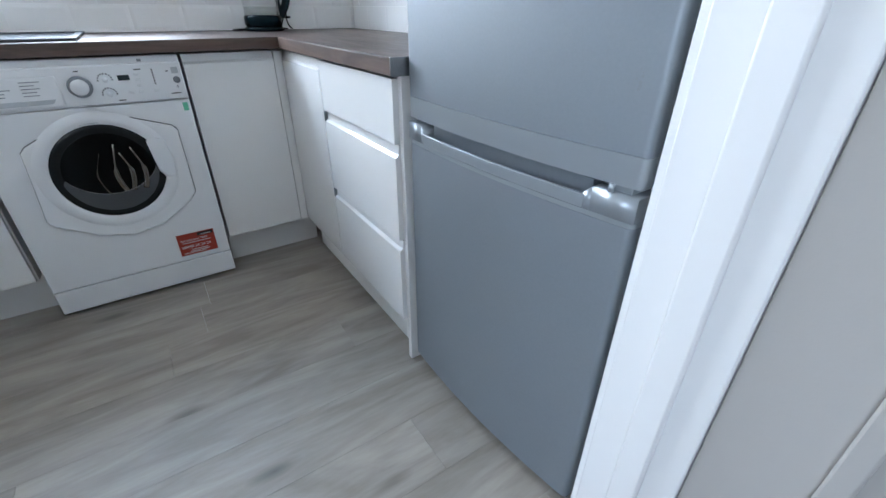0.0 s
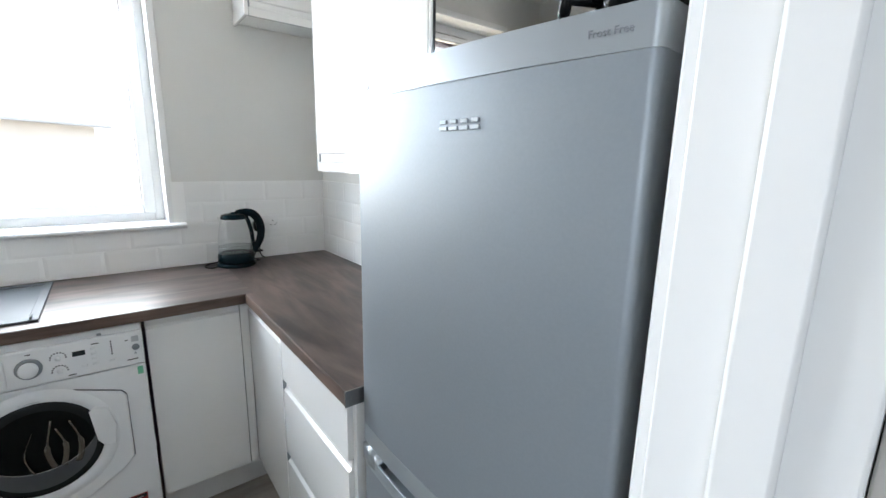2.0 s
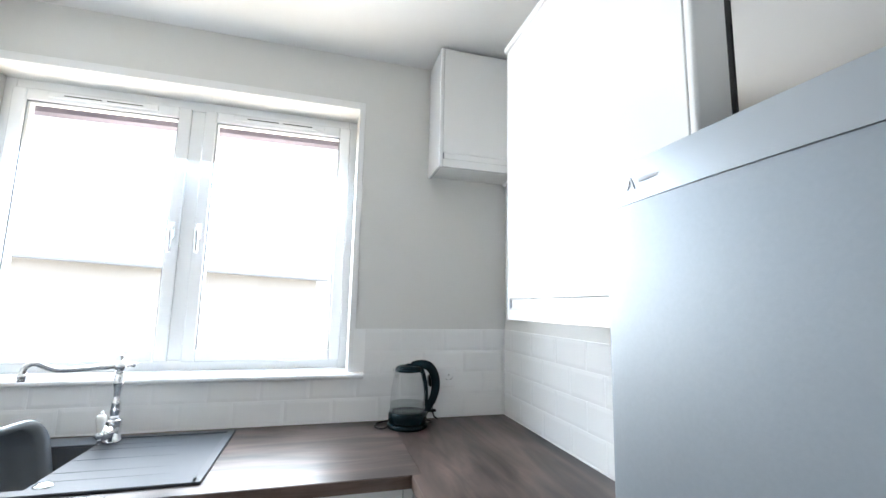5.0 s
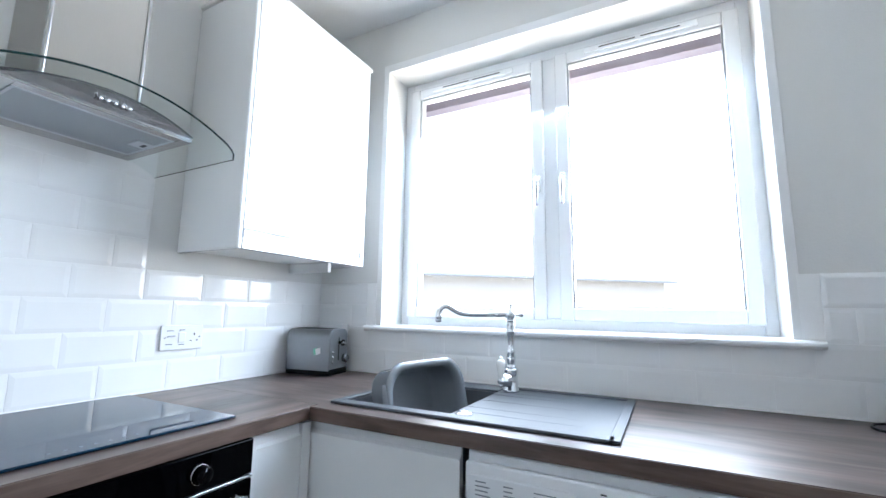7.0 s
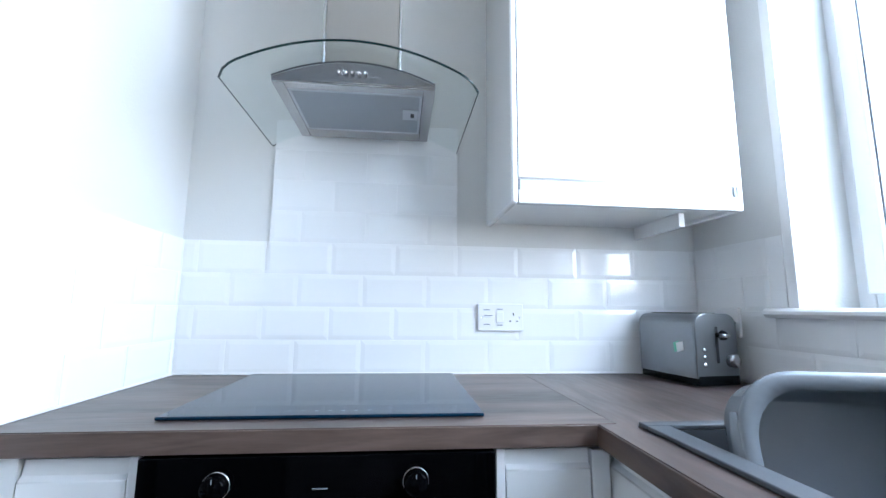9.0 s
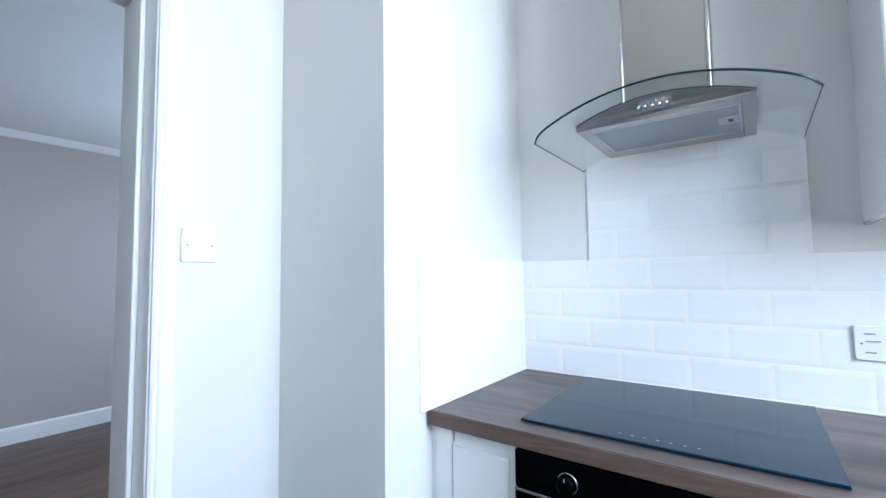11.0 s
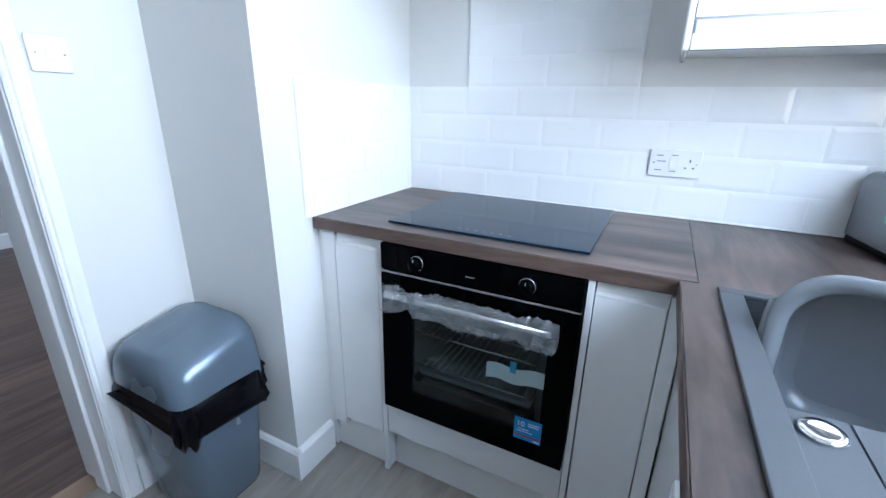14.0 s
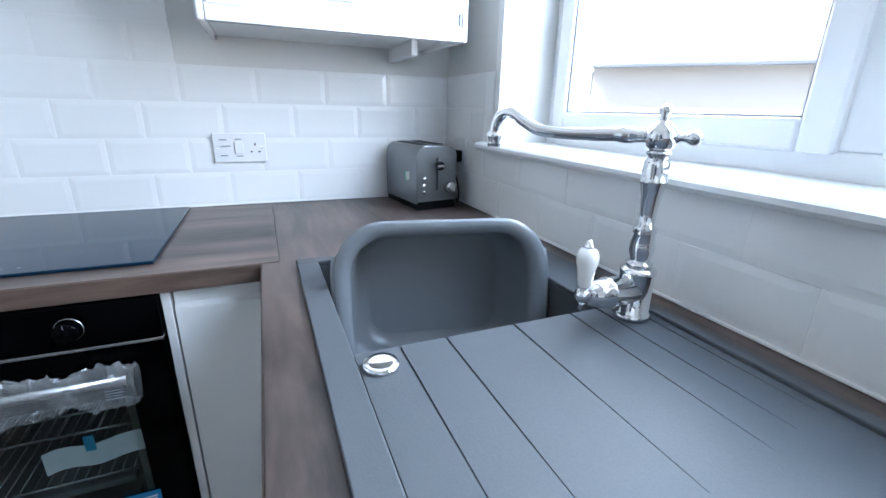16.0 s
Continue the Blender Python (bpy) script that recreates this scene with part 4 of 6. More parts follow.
hexo = [(0.095, 0.605), (0.11, 0.622), (0.20, 0.668), (0.30, 0.688), (0.40, 0.680), (0.515, 0.640), (0.528, 0.622), (0.528, 0.388), (0.50, 0.355), (0.40, 0.290), (0.30, 0.268), (0.20, 0.290), (0.09, 0.355), (0.078, 0.375)]
part("door_seam", plate([(0.30 + (x - 0.30) * 1.008, 0.48 + (z - 0.48) * 1.01) for x, z in hexo], -0.0008, 0.0, "xz"), "seam", wm, "dark seam round the door")
dro = part("door", plate(hexo, -0.012, -0.0005, "xz", 0.005), "appliance", wm, "white hexagonal loading door")
CX, CZ = 0.298, 0.512
part("door_ring", lathe([(0.200, -0.0115), (0.192, -0.0150), (0.178, -0.0165), (0.166, -0.0150), (0.160, -0.010)], 48, None, (CX, 0, CZ), "y", False), "appliance2", dro, "white ring round the door glass")
part("porthole", lathe([(0.161, -0.010), (0.155, -0.0125), (0.145, -0.013), (0.12, -0.0132), (0.0, -0.0134)], 48, None, (CX, 0, CZ), "y"), mat("porthole_glass", (0.003, 0.004, 0.004), 0.05, spec=0.12), dro, "dark curved door glass")
ft = bmesh.new()
lathe([(0.159, -0.0128), (0.155, -0.0150), (0.148, -0.0158), (0.138, -0.0150), (0.130, -0.0135)], 40, ft, (CX, 0, CZ), "y", False)
part("glass_rim", ft, mat("smoked_rim", (0.010, 0.012, 0.013), 0.12, spec=0.3), dro, "smoked rim of the door glass")
arc = [(CX + 0.152 * math.cos(radians(a)), CZ + 0.152 * math.sin(radians(a))) for a in range(196, 345, 8)]
inn = [(CX + 0.146 * math.cos(radians(a)), CZ + 0.052 + 0.128 * math.sin(radians(a))) for a in range(336, 203, -8)]
# grey crescent imitates light coming through the lower part of the glass bowl
part("door_seal", plate(arc + inn, -0.0150, -0.0138, "xz"), mat("crescent_grey", (0.06, 0.064, 0.068), 0.3), dro, "grey crescent painting the light in the lower door glass")
part("drum_edge", tube([(x, -0.0150, z) for x, z in inn[1:-1]], 0.0032, 8, None, 0.4), "steel", dro, "bright steel drum edge")
drum_steel = mat("drum_steel", (0.20, 0.18, 0.155), 0.22, metal=1.0)
for bend, top, rx in ((0.012, 0.06, 0.014), (-0.012, 0.03, 0.058), (0.016, 0.035, -0.038), (-0.014, 0.045, 0.096)):
    cx = CX + rx
    part("drum_rib", tube(smooth_path([(cx + bend * 1.5, -0.0145, CZ + top + 0.03), (cx, -0.0150, CZ), (cx + bend * 0.3, -0.0150, CZ - 0.045), (cx + bend, -0.0145, CZ - 0.074)], 5), [0.003] * 5 + [0.009] * 11, 8, None, 0.35), drum_steel, dro, "grey drum rib")
part("door_handle", plate([(0.424, 0.598), (0.438, 0.612), (0.474, 0.600), (0.492, 0.530), (0.484, 0.462), (0.452, 0.466), (0.436, 0.492), (0.430, 0.545)], -0.022, -0.012, "xz", 0.004), "appliance2", dro)
bl = part("maker_mark", box(0.262, 0.270, -0.0135, -0.0118, 0.672, 0.680), "print", dro)
part("maker_mark", box(0.273, 0.314, -0.0135, -0.0118, 0.674, 0.679), "print", dro)
st = part("service_sticker", box(0.415, 0.548, -0.0012, 0.0002, 0.130, 0.222), "red", wm, "red service sticker with white writing")
text_part("sticker_text", "Activate your FREE", 0.0125, (0.424, -0.0013, 0.190), (90, 0, 0), "paper", st)
text_part("sticker_text", "08448 24 24 24", 0.0165, (0.424, -0.0013, 0.160), (90, 0, 0), "paper", st)
sm = bmesh.new()
for x, z, w in ((0.430, 0.182, 0.10), (0.455, 0.150, 0.06), (0.45, 0.143, 0.07), (0.425, 0.137, 0.08), (0.50, 0.208, 0.035)):
    box(x, x + w, -0.0016, -0.0010, z, z + 0.0022, bm=sm)
part("small_print", sm, "paper", st, "", "stuff")
part("corner_mark", box(0.488, 0.545, -0.0015, -0.0010, 0.205, 0.219), "dark", st)
for x in (0.05, 0.54):
    part("foot", lathe([(0.02, 0), (0.02, 0.012)], 12, None, (x, 0.08, 0)), "gasket", wm)

# ---- sink, bowl and tap ----
sk = thing("sink", (-0.465, 1.98, TOP), 0, "dark grey composite sink with ridged drainer set in the worktop", "sink")
ox, oy, oz = -0.465, 1.98, TOP
bx0, bx1, by0, by1 = -0.850, -0.497, 1.763, 2.150
rim = bmesh.new()
for b in ((-0.877, bx0, 1.722, 2.246), (bx0, -0.075, 1.722, by0 - 0.001), (bx0, bx1 - 0.002, by1, 2.246), (bx1 - 0.002, -0.075, 2.222, 2.246), (-0.088, -0.062, 1.722, 2.246)):
    box(b[0] - ox, b[1] - ox, b[2] - oy, b[3] - oy, 0.0005, 0.0085, 0.002, 2, rim)
part("rim", rim, "sink", sk)
comb = [(bx1 - 0.002 - ox, by0 + 0.0012 - oy)]
for gy, gx in ((1.824, -0.16), (1.890, -0.17), (1.998, -0.19), (2.100, -0.20), (2.152, -0.21), (2.204, -0.22)):
    comb += [(bx1 - 0.002 - ox, gy - 0.0017 - oy), (gx - ox, gy - 0.0003 - oy), (gx - ox, gy + 0.0003 - oy), (bx1 - 0.002 - ox, gy + 0.0017 - oy)]
comb += [(bx1 - 0.002 - ox, 2.2205 - oy), (-0.0895 - ox, 2.2205 - oy), (-0.0895 - ox, by0 + 0.0012 - oy)]
part("drainer", plate(comb, -0.0010, 0.0030, "xy"), "sink", sk, "grey drainer with tapering grooves")
part("drainer_floor", box(bx1 - ox, -0.088 - ox, by0 - oy, 2.222 - oy, -0.014, -0.0012), "sink", sk)
bw = bmesh.new()
zb = -0.195
for b in ((bx0 - 0.008, bx0, by0 - 0.008, by1 + 0.008, zb, 0.0), (bx1, bx1 + 0.008, by0 - 0.008, by1 + 0.008, zb, -0.001), (bx0, bx1, by0 - 0.008, by0, zb, 0.0), (bx0, bx1, by1, by1 + 0.008, zb, 0.0), (bx0 - 0.008, bx1 + 0.008, by0 - 0.008, by1 + 0.008, zb - 0.008, zb)):
    box(b[0] - ox, b[1] - ox, b[2] - oy, b[3] - oy, b[4], b[5], 0.001, 1, bw)
part("basin", bw, "sink", sk)
part("waste_knob", lathe([(0.0225, 0.004), (0.0235, 0.0085), (0.020, 0.0115), (0.014, 0.0105), (0.0, 0.0098)], 28, None, (-0.463 - ox, 1.790 - oy, -0.002)), "chrome", sk, "polished round waste control")

tubb = thing("washing_up_bowl", (-0.650, 1.955, 0.720), -11, "grey plastic washing-up bowl standing on edge in the sink", "washing-up bowl")
TW, TH = 0.188, 0.284


def bowl_ring(hw, z0, z1, r, x, lean):
    return [(x - lean * (z - 0.0), y, z) for y, z in rounded(-hw, hw, z0, z1, r, 8)]


lean = 0.22
rings = [bowl_ring(TW, 0.004, TH + 0.020, 0.085, 0.036, lean), bowl_ring(TW + 0.004, 0.0, TH + 0.024, 0.088, 0.030, lean), bowl_ring(TW + 0.002, 0.002, TH + 0.022, 0.086, 0.020, lean),
         bowl_ring(TW - 0.012, 0.016, TH + 0.008, 0.080, 0.016, lean), bowl_ring(TW - 0.030, 0.030, TH - 0.010, 0.065, -0.075, lean), bowl_ring(TW - 0.055, 0.055, TH - 0.035, 0.045, -0.092, lean)]
inner = [bowl_ring(TW - 0.058, 0.058, TH - 0.038, 0.043, -0.088, lean), bowl_ring(TW - 0.034, 0.034, TH - 0.014, 0.060, -0.072, lean), bowl_ring(TW - 0.026, 0.026, TH - 0.006, 0.068, 0.004, lean), bowl_ring(TW - 0.021, 0.021, TH - 0.001, 0.072, 0.028, lean), bowl_ring(TW, 0.004, TH + 0.020, 0.085, 0.036, lean)]
bm = loft(rings, None, False, True)
loft(inner, bm, True, False)
bmesh.ops.remove_doubles(bm, verts=bm.verts, dist=1e-5)
part("bowl", bm, "tub", tubb)
for s in (-1, 1):
    gr = bmesh.new()
    tube([(0.02 - lean * z, s * (TW + 0.002), z) for z in (0.11, 0.14, 0.18, 0.22, 0.25)], [0.006, 0.011, 0.012, 0.011, 0.006], 10, gr, 0.7)
    part("grip", gr, "tub", tubb)

TX, TY = -0.462, 2.184
tap = thing("kitchen_tap", (TX, TY, TOP + 0.003), 0, "polished chrome traditional tap with a white ceramic lever", "tap")
part("base", lathe([(0.028, 0), (0.029, 0.004), (0.027, 0.010), (0.0245, 0.012), (0.0245, 0.072), (0.026, 0.076), (0.026, 0.082), (0.017, 0.086)], 32), "chrome", tap)
part("column", lathe([(0.017, 0.086), (0.019, 0.088), (0.019, 0.092), (0.014, 0.094), (0.014, 0.099), (0.0175, 0.110), (0.0178, 0.122), (0.014, 0.138), (0.017, 0.141), (0.014, 0.144), (0.017, 0.147), (0.0105, 0.151), (0.0115, 0.170), (0.0135, 0.195), (0.0165, 0.212), (0.0185, 0.216), (0.0185, 0.219), (0.0165, 0.222), (0.0175, 0.235), (0.0165, 0.246), (0.012, 0.254), (0.0165, 0.257), (0.0165, 0.260), (0.012, 0.263)], 28), "chrome", tap, "turned chrome column")
part("ball", lathe([(0.012, 0.262), (0.018, 0.267), (0.0215, 0.277), (0.0215, 0.285), (0.017, 0.295), (0.009, 0.300), (0.006, 0.304), (0.008, 0.307), (0.006, 0.310), (0.0085, 0.316), (0.008, 0.321), (0.0, 0.326)], 28), "chrome", tap)
SD = Vector((-0.860, -0.510, 0)).normalized()
arm = [(0.018, 0.281), (0.05, 0.281), (0.09, 0.2795), (0.14, 0.279), (0.180, 0.283), (0.207, 0.296), (0.228, 0.308), (0.246, 0.306), (0.257, 0.292), (0.260, 0.274)]
pts = smooth_path([(SD.x * d, SD.y * d, z) for d, z in arm], 5)
part("spout", tube(pts, [0.0125 if 2 < i < 6 else 0.0105 if i <= 10 else 0.0098 for i in range(len(pts))], 16), "chrome", tap, "swan-neck chrome spout")
part("nozzle", lathe([(0.0115, 0.276), (0.0135, 0.272), (0.0135, 0.266), (0.0115, 0.262), (0.0125, 0.256), (0.011, 0.250)], 20, None, (SD.x * 0.260, SD.y * 0.260, 0)), "chrome", tap)
part("side_knob", tube([tuple(-SD * d + Vector((0, 0, 0.281))) for d in (0.016, 0.024, 0.026, 0.030, 0.034, 0.040, 0.046, 0.050)], [0.011, 0.008, 0.006, 0.006, 0.009, 0.011, 0.009, 0.003], 16), "chrome", tap)
LD = Vector((-0.03, -1.0, 0)).normalized()
part("valve", tube([tuple(LD * d + Vector((0, 0, 0.048))) for d in (0.0, 0.050, 0.051, 0.054, 0.058, 0.072, 0.084, 0.090)], [0.023, 0.023, 0.0245, 0.0245, 0.022, 0.0215, 0.016, 0.004], 22), "chrome", tap)
lev = part("lever", tube([tuple(LD * d + Vector((0, 0, 0.050))) for d in (0.080, 0.086, 0.090, 0.098, 0.104, 0.108)], [0.007, 0.006, 0.010, 0.0125, 0.010, 0.003], 16), "chrome", tap)
part("lever_grip", lathe([(0.006, 0.0), (0.0095, 0.004), (0.011, 0.015), (0.0125, 0.028), (0.0155, 0.042), (0.0155, 0.052), (0.012, 0.060), (0.008, 0.062)], 20, None, (LD.x * 0.096, LD.y * 0.096, 0.062)), "ceramic", lev, "white ceramic lever grip")
part("lever_tip", lathe([(0.008, 0.062), (0.008, 0.066), (0.005, 0.069), (0.005, 0.072), (0.0, 0.075)], 16, None, (LD.x * 0.096, LD.y * 0.096, 0.062)), "chrome", lev)
part("lever_drop", lathe([(0.0, -0.024), (0.005, -0.020), (0.004, -0.014), (0.006, -0.008)], 12, None, (LD.x * 0.096, LD.y * 0.096, 0.048)), "chrome", lev)

tap.matrix_world = tap.matrix_world @ Matrix.Diagonal((1, 1, 0.955, 1))

# ---- hob and oven ----
hob = thing("hob", (-1.2135, 1.168, TOP), 0, "black glass ceramic hob set on the worktop", "hob")
part("glass_top", box(-0.2535, 0.2535, -0.295, 0.295, 0.0005, 0.0068, 0.002), "hobglass", hob)
tc_ = bmesh.new()
for k in range(7):
    box(0.218, 0.222, -0.075 + 0.025 * k, -0.069 + 0.025 * k, 0.0066, 0.0070, bm=tc_)
part("touch_controls", tc_, "print", hob, "faint printed touch controls", "stuff")

ov = thing("oven", (-0.895, 0.888, 0.295), 90, "black glass built-in oven, its handle still wrapped in film", "oven")
OW, OHH = 0.582, 0.573
part("body", box(0.005, OW - 0.005, 0.020, 0.53, 0.003, 0.12), "black", ov)
cvb = bmesh.new()
for b in ((0.005, 0.09, 0.02, 0.50, 0.12, 0.56), (OW - 0.09, OW - 0.005, 0.02, 0.50, 0.12, 0.56), (0.09, OW - 0.09, 0.46, 0.50, 0.12, 0.56), (0.09, OW - 0.09, 0.02, 0.46, 0.42, 0.56)):
    box(*b, bm=cvb)
part("cavity", cvb, mat("oven_enamel", (0.03, 0.04, 0.042), 0.3), ov)
part("fascia", box(0, OW, 0, 0.020, 0.492, OHH, 0.002), "blackglass", ov, "black glass control fascia")
part("trim_strip", box(0, OW, -0.003, 0.020, 0.484, 0.490, 0.001), "steel", ov, "thin steel strip")
gx0, gx1, gz0, gz1 = 0.105, 0.512, 0.090, 0.375
ring_ = [(0, 0.002), (OW, 0.002), (OW, 0.480), (0, 0.480), (0, gz1), (gx0, gz1), (gx1, gz1), (gx1, gz0), (gx0, gz0), (gx0, gz1), (0, gz1)]
od = part("door", plate(ring_, 0, 0.020, "xz"), "blackglass", ov)
part("window_pane", box(gx0, gx1, 0.002, 0.006, gz0, gz1), "oven_glass", od, "tinted oven window")
for zz in (0.33, 0.285, 0.17):
    rk = bmesh.new()
    for yy in (0.04, 0.40):
        tube([(0.095, yy, zz), (OW - 0.095, yy, zz)], 0.0028, 8, rk)
    for k in range(18):
        x = 0.11 + k * 0.0212
        tube([(x, 0.04, zz + 0.002), (x, 0.40, zz + 0.002)], 0.0013, 6, rk)
    part("rack", rk, "steel", ov, "chromed oven rack")
part("tray", box(0.11, OW - 0.11, 0.04, 0.38, 0.135, 0.150, 0.004), "seam", ov)
for x in (0.124, 0.445):
    k = part("knob", lathe([(0.0195, 0.0), (0.0195, -0.020), (0.0175, -0.0225), (0.0, -0.0225)], 28, None, (x, 0, 0.530), "y"), "blackglass", ov, "black oven knob")
    part("knob_ring", lathe([(0.0218, 0.0), (0.0218, -0.004), (0.0206, -0.004), (0.0206, 0.0)], 28, None, (x, 0, 0.530), "y", False), "steel", k, "steel ring round the knob")
    part("knob_mark", box(x - 0.0007, x + 0.0007, -0.0228, -0.0222, 0.540, 0.547), "print", k)
part("clock_display", box(0.275, 0.300, -0.0006, 0.0002, 0.520, 0.522), "print", ov)
hn = bmesh.new()
tube([(0.045, -0.045, 0.436), (0.525, -0.045, 0.436)], 0.0105, 16, hn)
for x in (0.075, 0.495):
    tube([(x, 0.0, 0.436), (x, -0.045, 0.436)], 0.008, 10, hn)
part("handle", hn, "steel", ov, "steel bar handle")
rn = random.Random(11)
rings = []
N = 92
for i in range(N + 1):
    u = i / N
    x = 0.030 + 0.51 * u
    pinch = 1 - 0.35 * max(0, 1 - abs(u - 0.18) / 0.05) - 0.35 * max(0, 1 - abs(u - 0.80) / 0.05)
    ring = []
    for k in range(20):
        a = 2 * math.pi * k / 20
        w = noise.noise(Vector((u * 9, math.cos(a) * 1.3, math.sin(a) * 1.3))) * 0.5 + noise.noise(Vector((u * 32, math.cos(a) * 3, math.sin(a) * 3))) * 0.35 + abs(noise.noise(Vector((u * 55, math.cos(a) * 5, math.sin(a) * 5)))) * 0.5
        r = (0.019 + 0.018 * w) * pinch
        ring.append((x, -0.045 + r * math.cos(a), 0.432 - (0.010 if math.sin(a) < 0 else 0) * pinch + r * 1.55 * math.sin(a)))
    rings.append(ring)
wr = loft(rings, None, False, False)
for f in wr.faces:
    f.smooth = False
part("handle_film", wr, "film", ov, "crumpled clear protective film round the handle")
part("film_tie", tube([(0.122, -0.045, 0.410), (0.124, -0.066, 0.432), (0.122, -0.045, 0.456)], 0.0035, 8), "film", ov)
part("film_tie", tube([(0.443, -0.045, 0.412), (0.445, -0.066, 0.433), (0.443, -0.045, 0.455)], 0.0035, 8), "film", ov)
sl = part("rating_sticker", box(0.443, 0.520, -0.0012, 0.0, 0.062, 0.135), "blue", od, "blue guarantee sticker")
text_part("sticker_text", "10", 0.024, (0.449, -0.0013, 0.108), (90, 0, 0), "paper", sl)
bb = bmesh.new()
for x, z, w, h in ((0.482, 0.120, 0.032, 0.003), (0.482, 0.113, 0.03, 0.003), (0.455, 0.098, 0.03, 0.002), (0.450, 0.090, 0.045, 0.002), (0.50, 0.066, 0.016, 0.004)):
    box(x, x + w, -0.0016, -0.001, z, z + h, bm=bb)
part("small_print", bb, "paper", sl, "", "stuff")
part("red_line", box(0.445, 0.518, -0.0015, -0.001, 0.074, 0.079), "red", sl)
pp = loft([[(0.345 + 0.17 * i / 8, 0.012 + 0.004 * math.sin(i), 0.222 + 0.012 * i / 8 + s * 0.05 + 0.003 * math.sin(i * 1.3)) for s in (0, 1)] for i in range(9)], None, False, False)
part("leaflet", pp, "paper", ov, "white leaflet taped inside the oven")
part("leaflet_tape", box(0.415, 0.432, 0.007, 0.009, 0.262, 0.297), "tape", ov, "blue tape")
fm = bmesh.new()
fr_ = [[(0.125 + 0.30 * i / 20, 0.03 + 0.10 * j / 4, 0.150 + 0.035 * max(0, noise.noise(Vector((i * 0.5, j * 0.9, 3)))) + (0.05 if i < 4 else 0.0) * (1 - j / 4)) for j in range(5)] for i in range(21)]
vs = [[fm.verts.new(p) for p in row] for row in fr_]
for i in range(20):
    for j in range(4):
        fm.faces.new((vs[i][j], vs[i + 1][j], vs[i + 1][j + 1], vs[i][j + 1]))
part("tray_film", fm, "film", ov, "crumpled clear film on the tray")
hk = bmesh.new()
for k in range(5):
    box(0.470 + 0.0, 0.500 - 0.004 * (k % 2), -0.0006, 0.0, 0.372 + 0.006 * k, 0.3745 + 0.006 * k, bm=hk)
part("printed_marks", hk, "print", od, "", "stuff")

# ---- cooker hood ----
hd = thing("cooker_hood", (XW, 1.175, 1.603), 0, "stainless steel cooker hood with curved glass canopy", "cooker hood")
HX = -XW
part("chimney", box(0.0, 0.262, -0.098, 0.102, 0.115, CEIL - 1.603 - 0.001, 0.002), "steel_z", hd, "brushed steel chimney")
part("chimney_edge", box(0.255, 0.266, -0.106, -0.098, 0.115, CEIL - 1.603 - 0.001, 0.002), "steel", hd)
part("chimney_edge", box(0.255, 0.266, 0.102, 0.110, 0.115, CEIL - 1.603 - 0.001, 0.002), "steel", hd)
# canopy glass: arched across, its front bowed
def arch(y):
    return 0.020 + 0.078 * (1 - (y / 0.302) ** 2)


gr, ge = [], []
NY, NX = 36, 10
for i in range(NY + 1):
    y = -0.299 + 0.598 * i / NY
    xf = 0.450 + 0.022 * (1 - (y / 0.302) ** 2)
    cr = max(0.0, abs(y) - 0.247) / 0.055
    xf -= 0.048 * (1 - math.sqrt(max(0.0, 1 - cr * cr)))
    gr.append([(0.004 + (xf - 0.004) * j / NX, y, arch(y)) for j in range(NX + 1)])
gm = bmesh.new()
for dz in (0.0, 0.006):
    vs = [[gm.verts.new((p[0], p[1], p[2] + dz)) for p in row] for row in gr]
    for i in range(NY):
        for j in range(NX):
            gm.faces.new((vs[i][j], vs[i + 1][j], vs[i + 1][j + 1], vs[i][j + 1])).smooth = True
part("glass_canopy", gm, "sheet", hd, "curved clear glass canopy")
rimpts = [Vector(row[-1]) + Vector((0.001, 0, 0.003)) for row in gr]
part("glass_edge", tube(rimpts, 0.0027, 8), "glass_edge", hd, "dark green polished glass edge")
for s in (0, -1):
    part("glass_edge", tube([Vector(p) + Vector((0, 0, 0.003)) for p in gr[s]], 0.0014, 6), "glass_edge", hd, "thin side edge of the glass")
part("glass_edge", tube([Vector(row[0]) + Vector((0.002, 0, 0.003)) for row in gr], 0.0014, 6), "glass_edge", hd, "thin back edge of the glass")
bdy = bmesh.new()
hw = 0.198
top = [(-hw + 2 * hw * i / 20, arch(-hw + 2 * hw * i / 20) - 0.006) for i in range(21)]
outline = top + [(hw, 0.052), (-hw, 0.052)]
front = [bdy.verts.new((0.375 + 0.022 * (1 - (y / hw) ** 2), y, z)) for y, z in outline]
back = [bdy.verts.new((0.040, y, z)) for y, z in outline]
n_ = len(outline)
for i in range(n_ - 2):
    bdy.faces.new((front[i], front[i + 1], back[i + 1], back[i]))
bdy.faces.new((front[n_ - 2], front[n_ - 1], back[n_ - 1], back[n_ - 2]))
bdy.faces.new((front[n_ - 1], front[0], back[0], back[n_ - 1]))
bdy.faces.new(front)
bdy.faces.new(list(reversed(back)))
part("body", bdy, "steel", hd, "brushed steel hood body with arched front")
part("dark_rim", tube([(0.378 + 0.022 * (1 - (y / hw) ** 2), y, z + 0.002) for y, z in top], 0.0022, 6), "seam", hd)
uf = bmesh.new()
for b in ((0.045, 0.375, -hw, -hw + 0.028), (0.045, 0.375, hw - 0.028, hw), (0.345, 0.375, -hw + 0.028, hw - 0.028), (0.045, 0.105, -hw + 0.028, hw - 0.028)):
    box(b[0], b[1], b[2], b[3], 0.0465, 0.0518, 0.001, 1, uf)
part("underside_frame", uf, "steel", hd)
flt = part("grease_filter", box(0.1065, 0.3435, -hw + 0.030, hw - 0.030, 0.0475, 0.0515), "filter", hd, "grey mesh grease filter")
fb_ = bmesh.new()
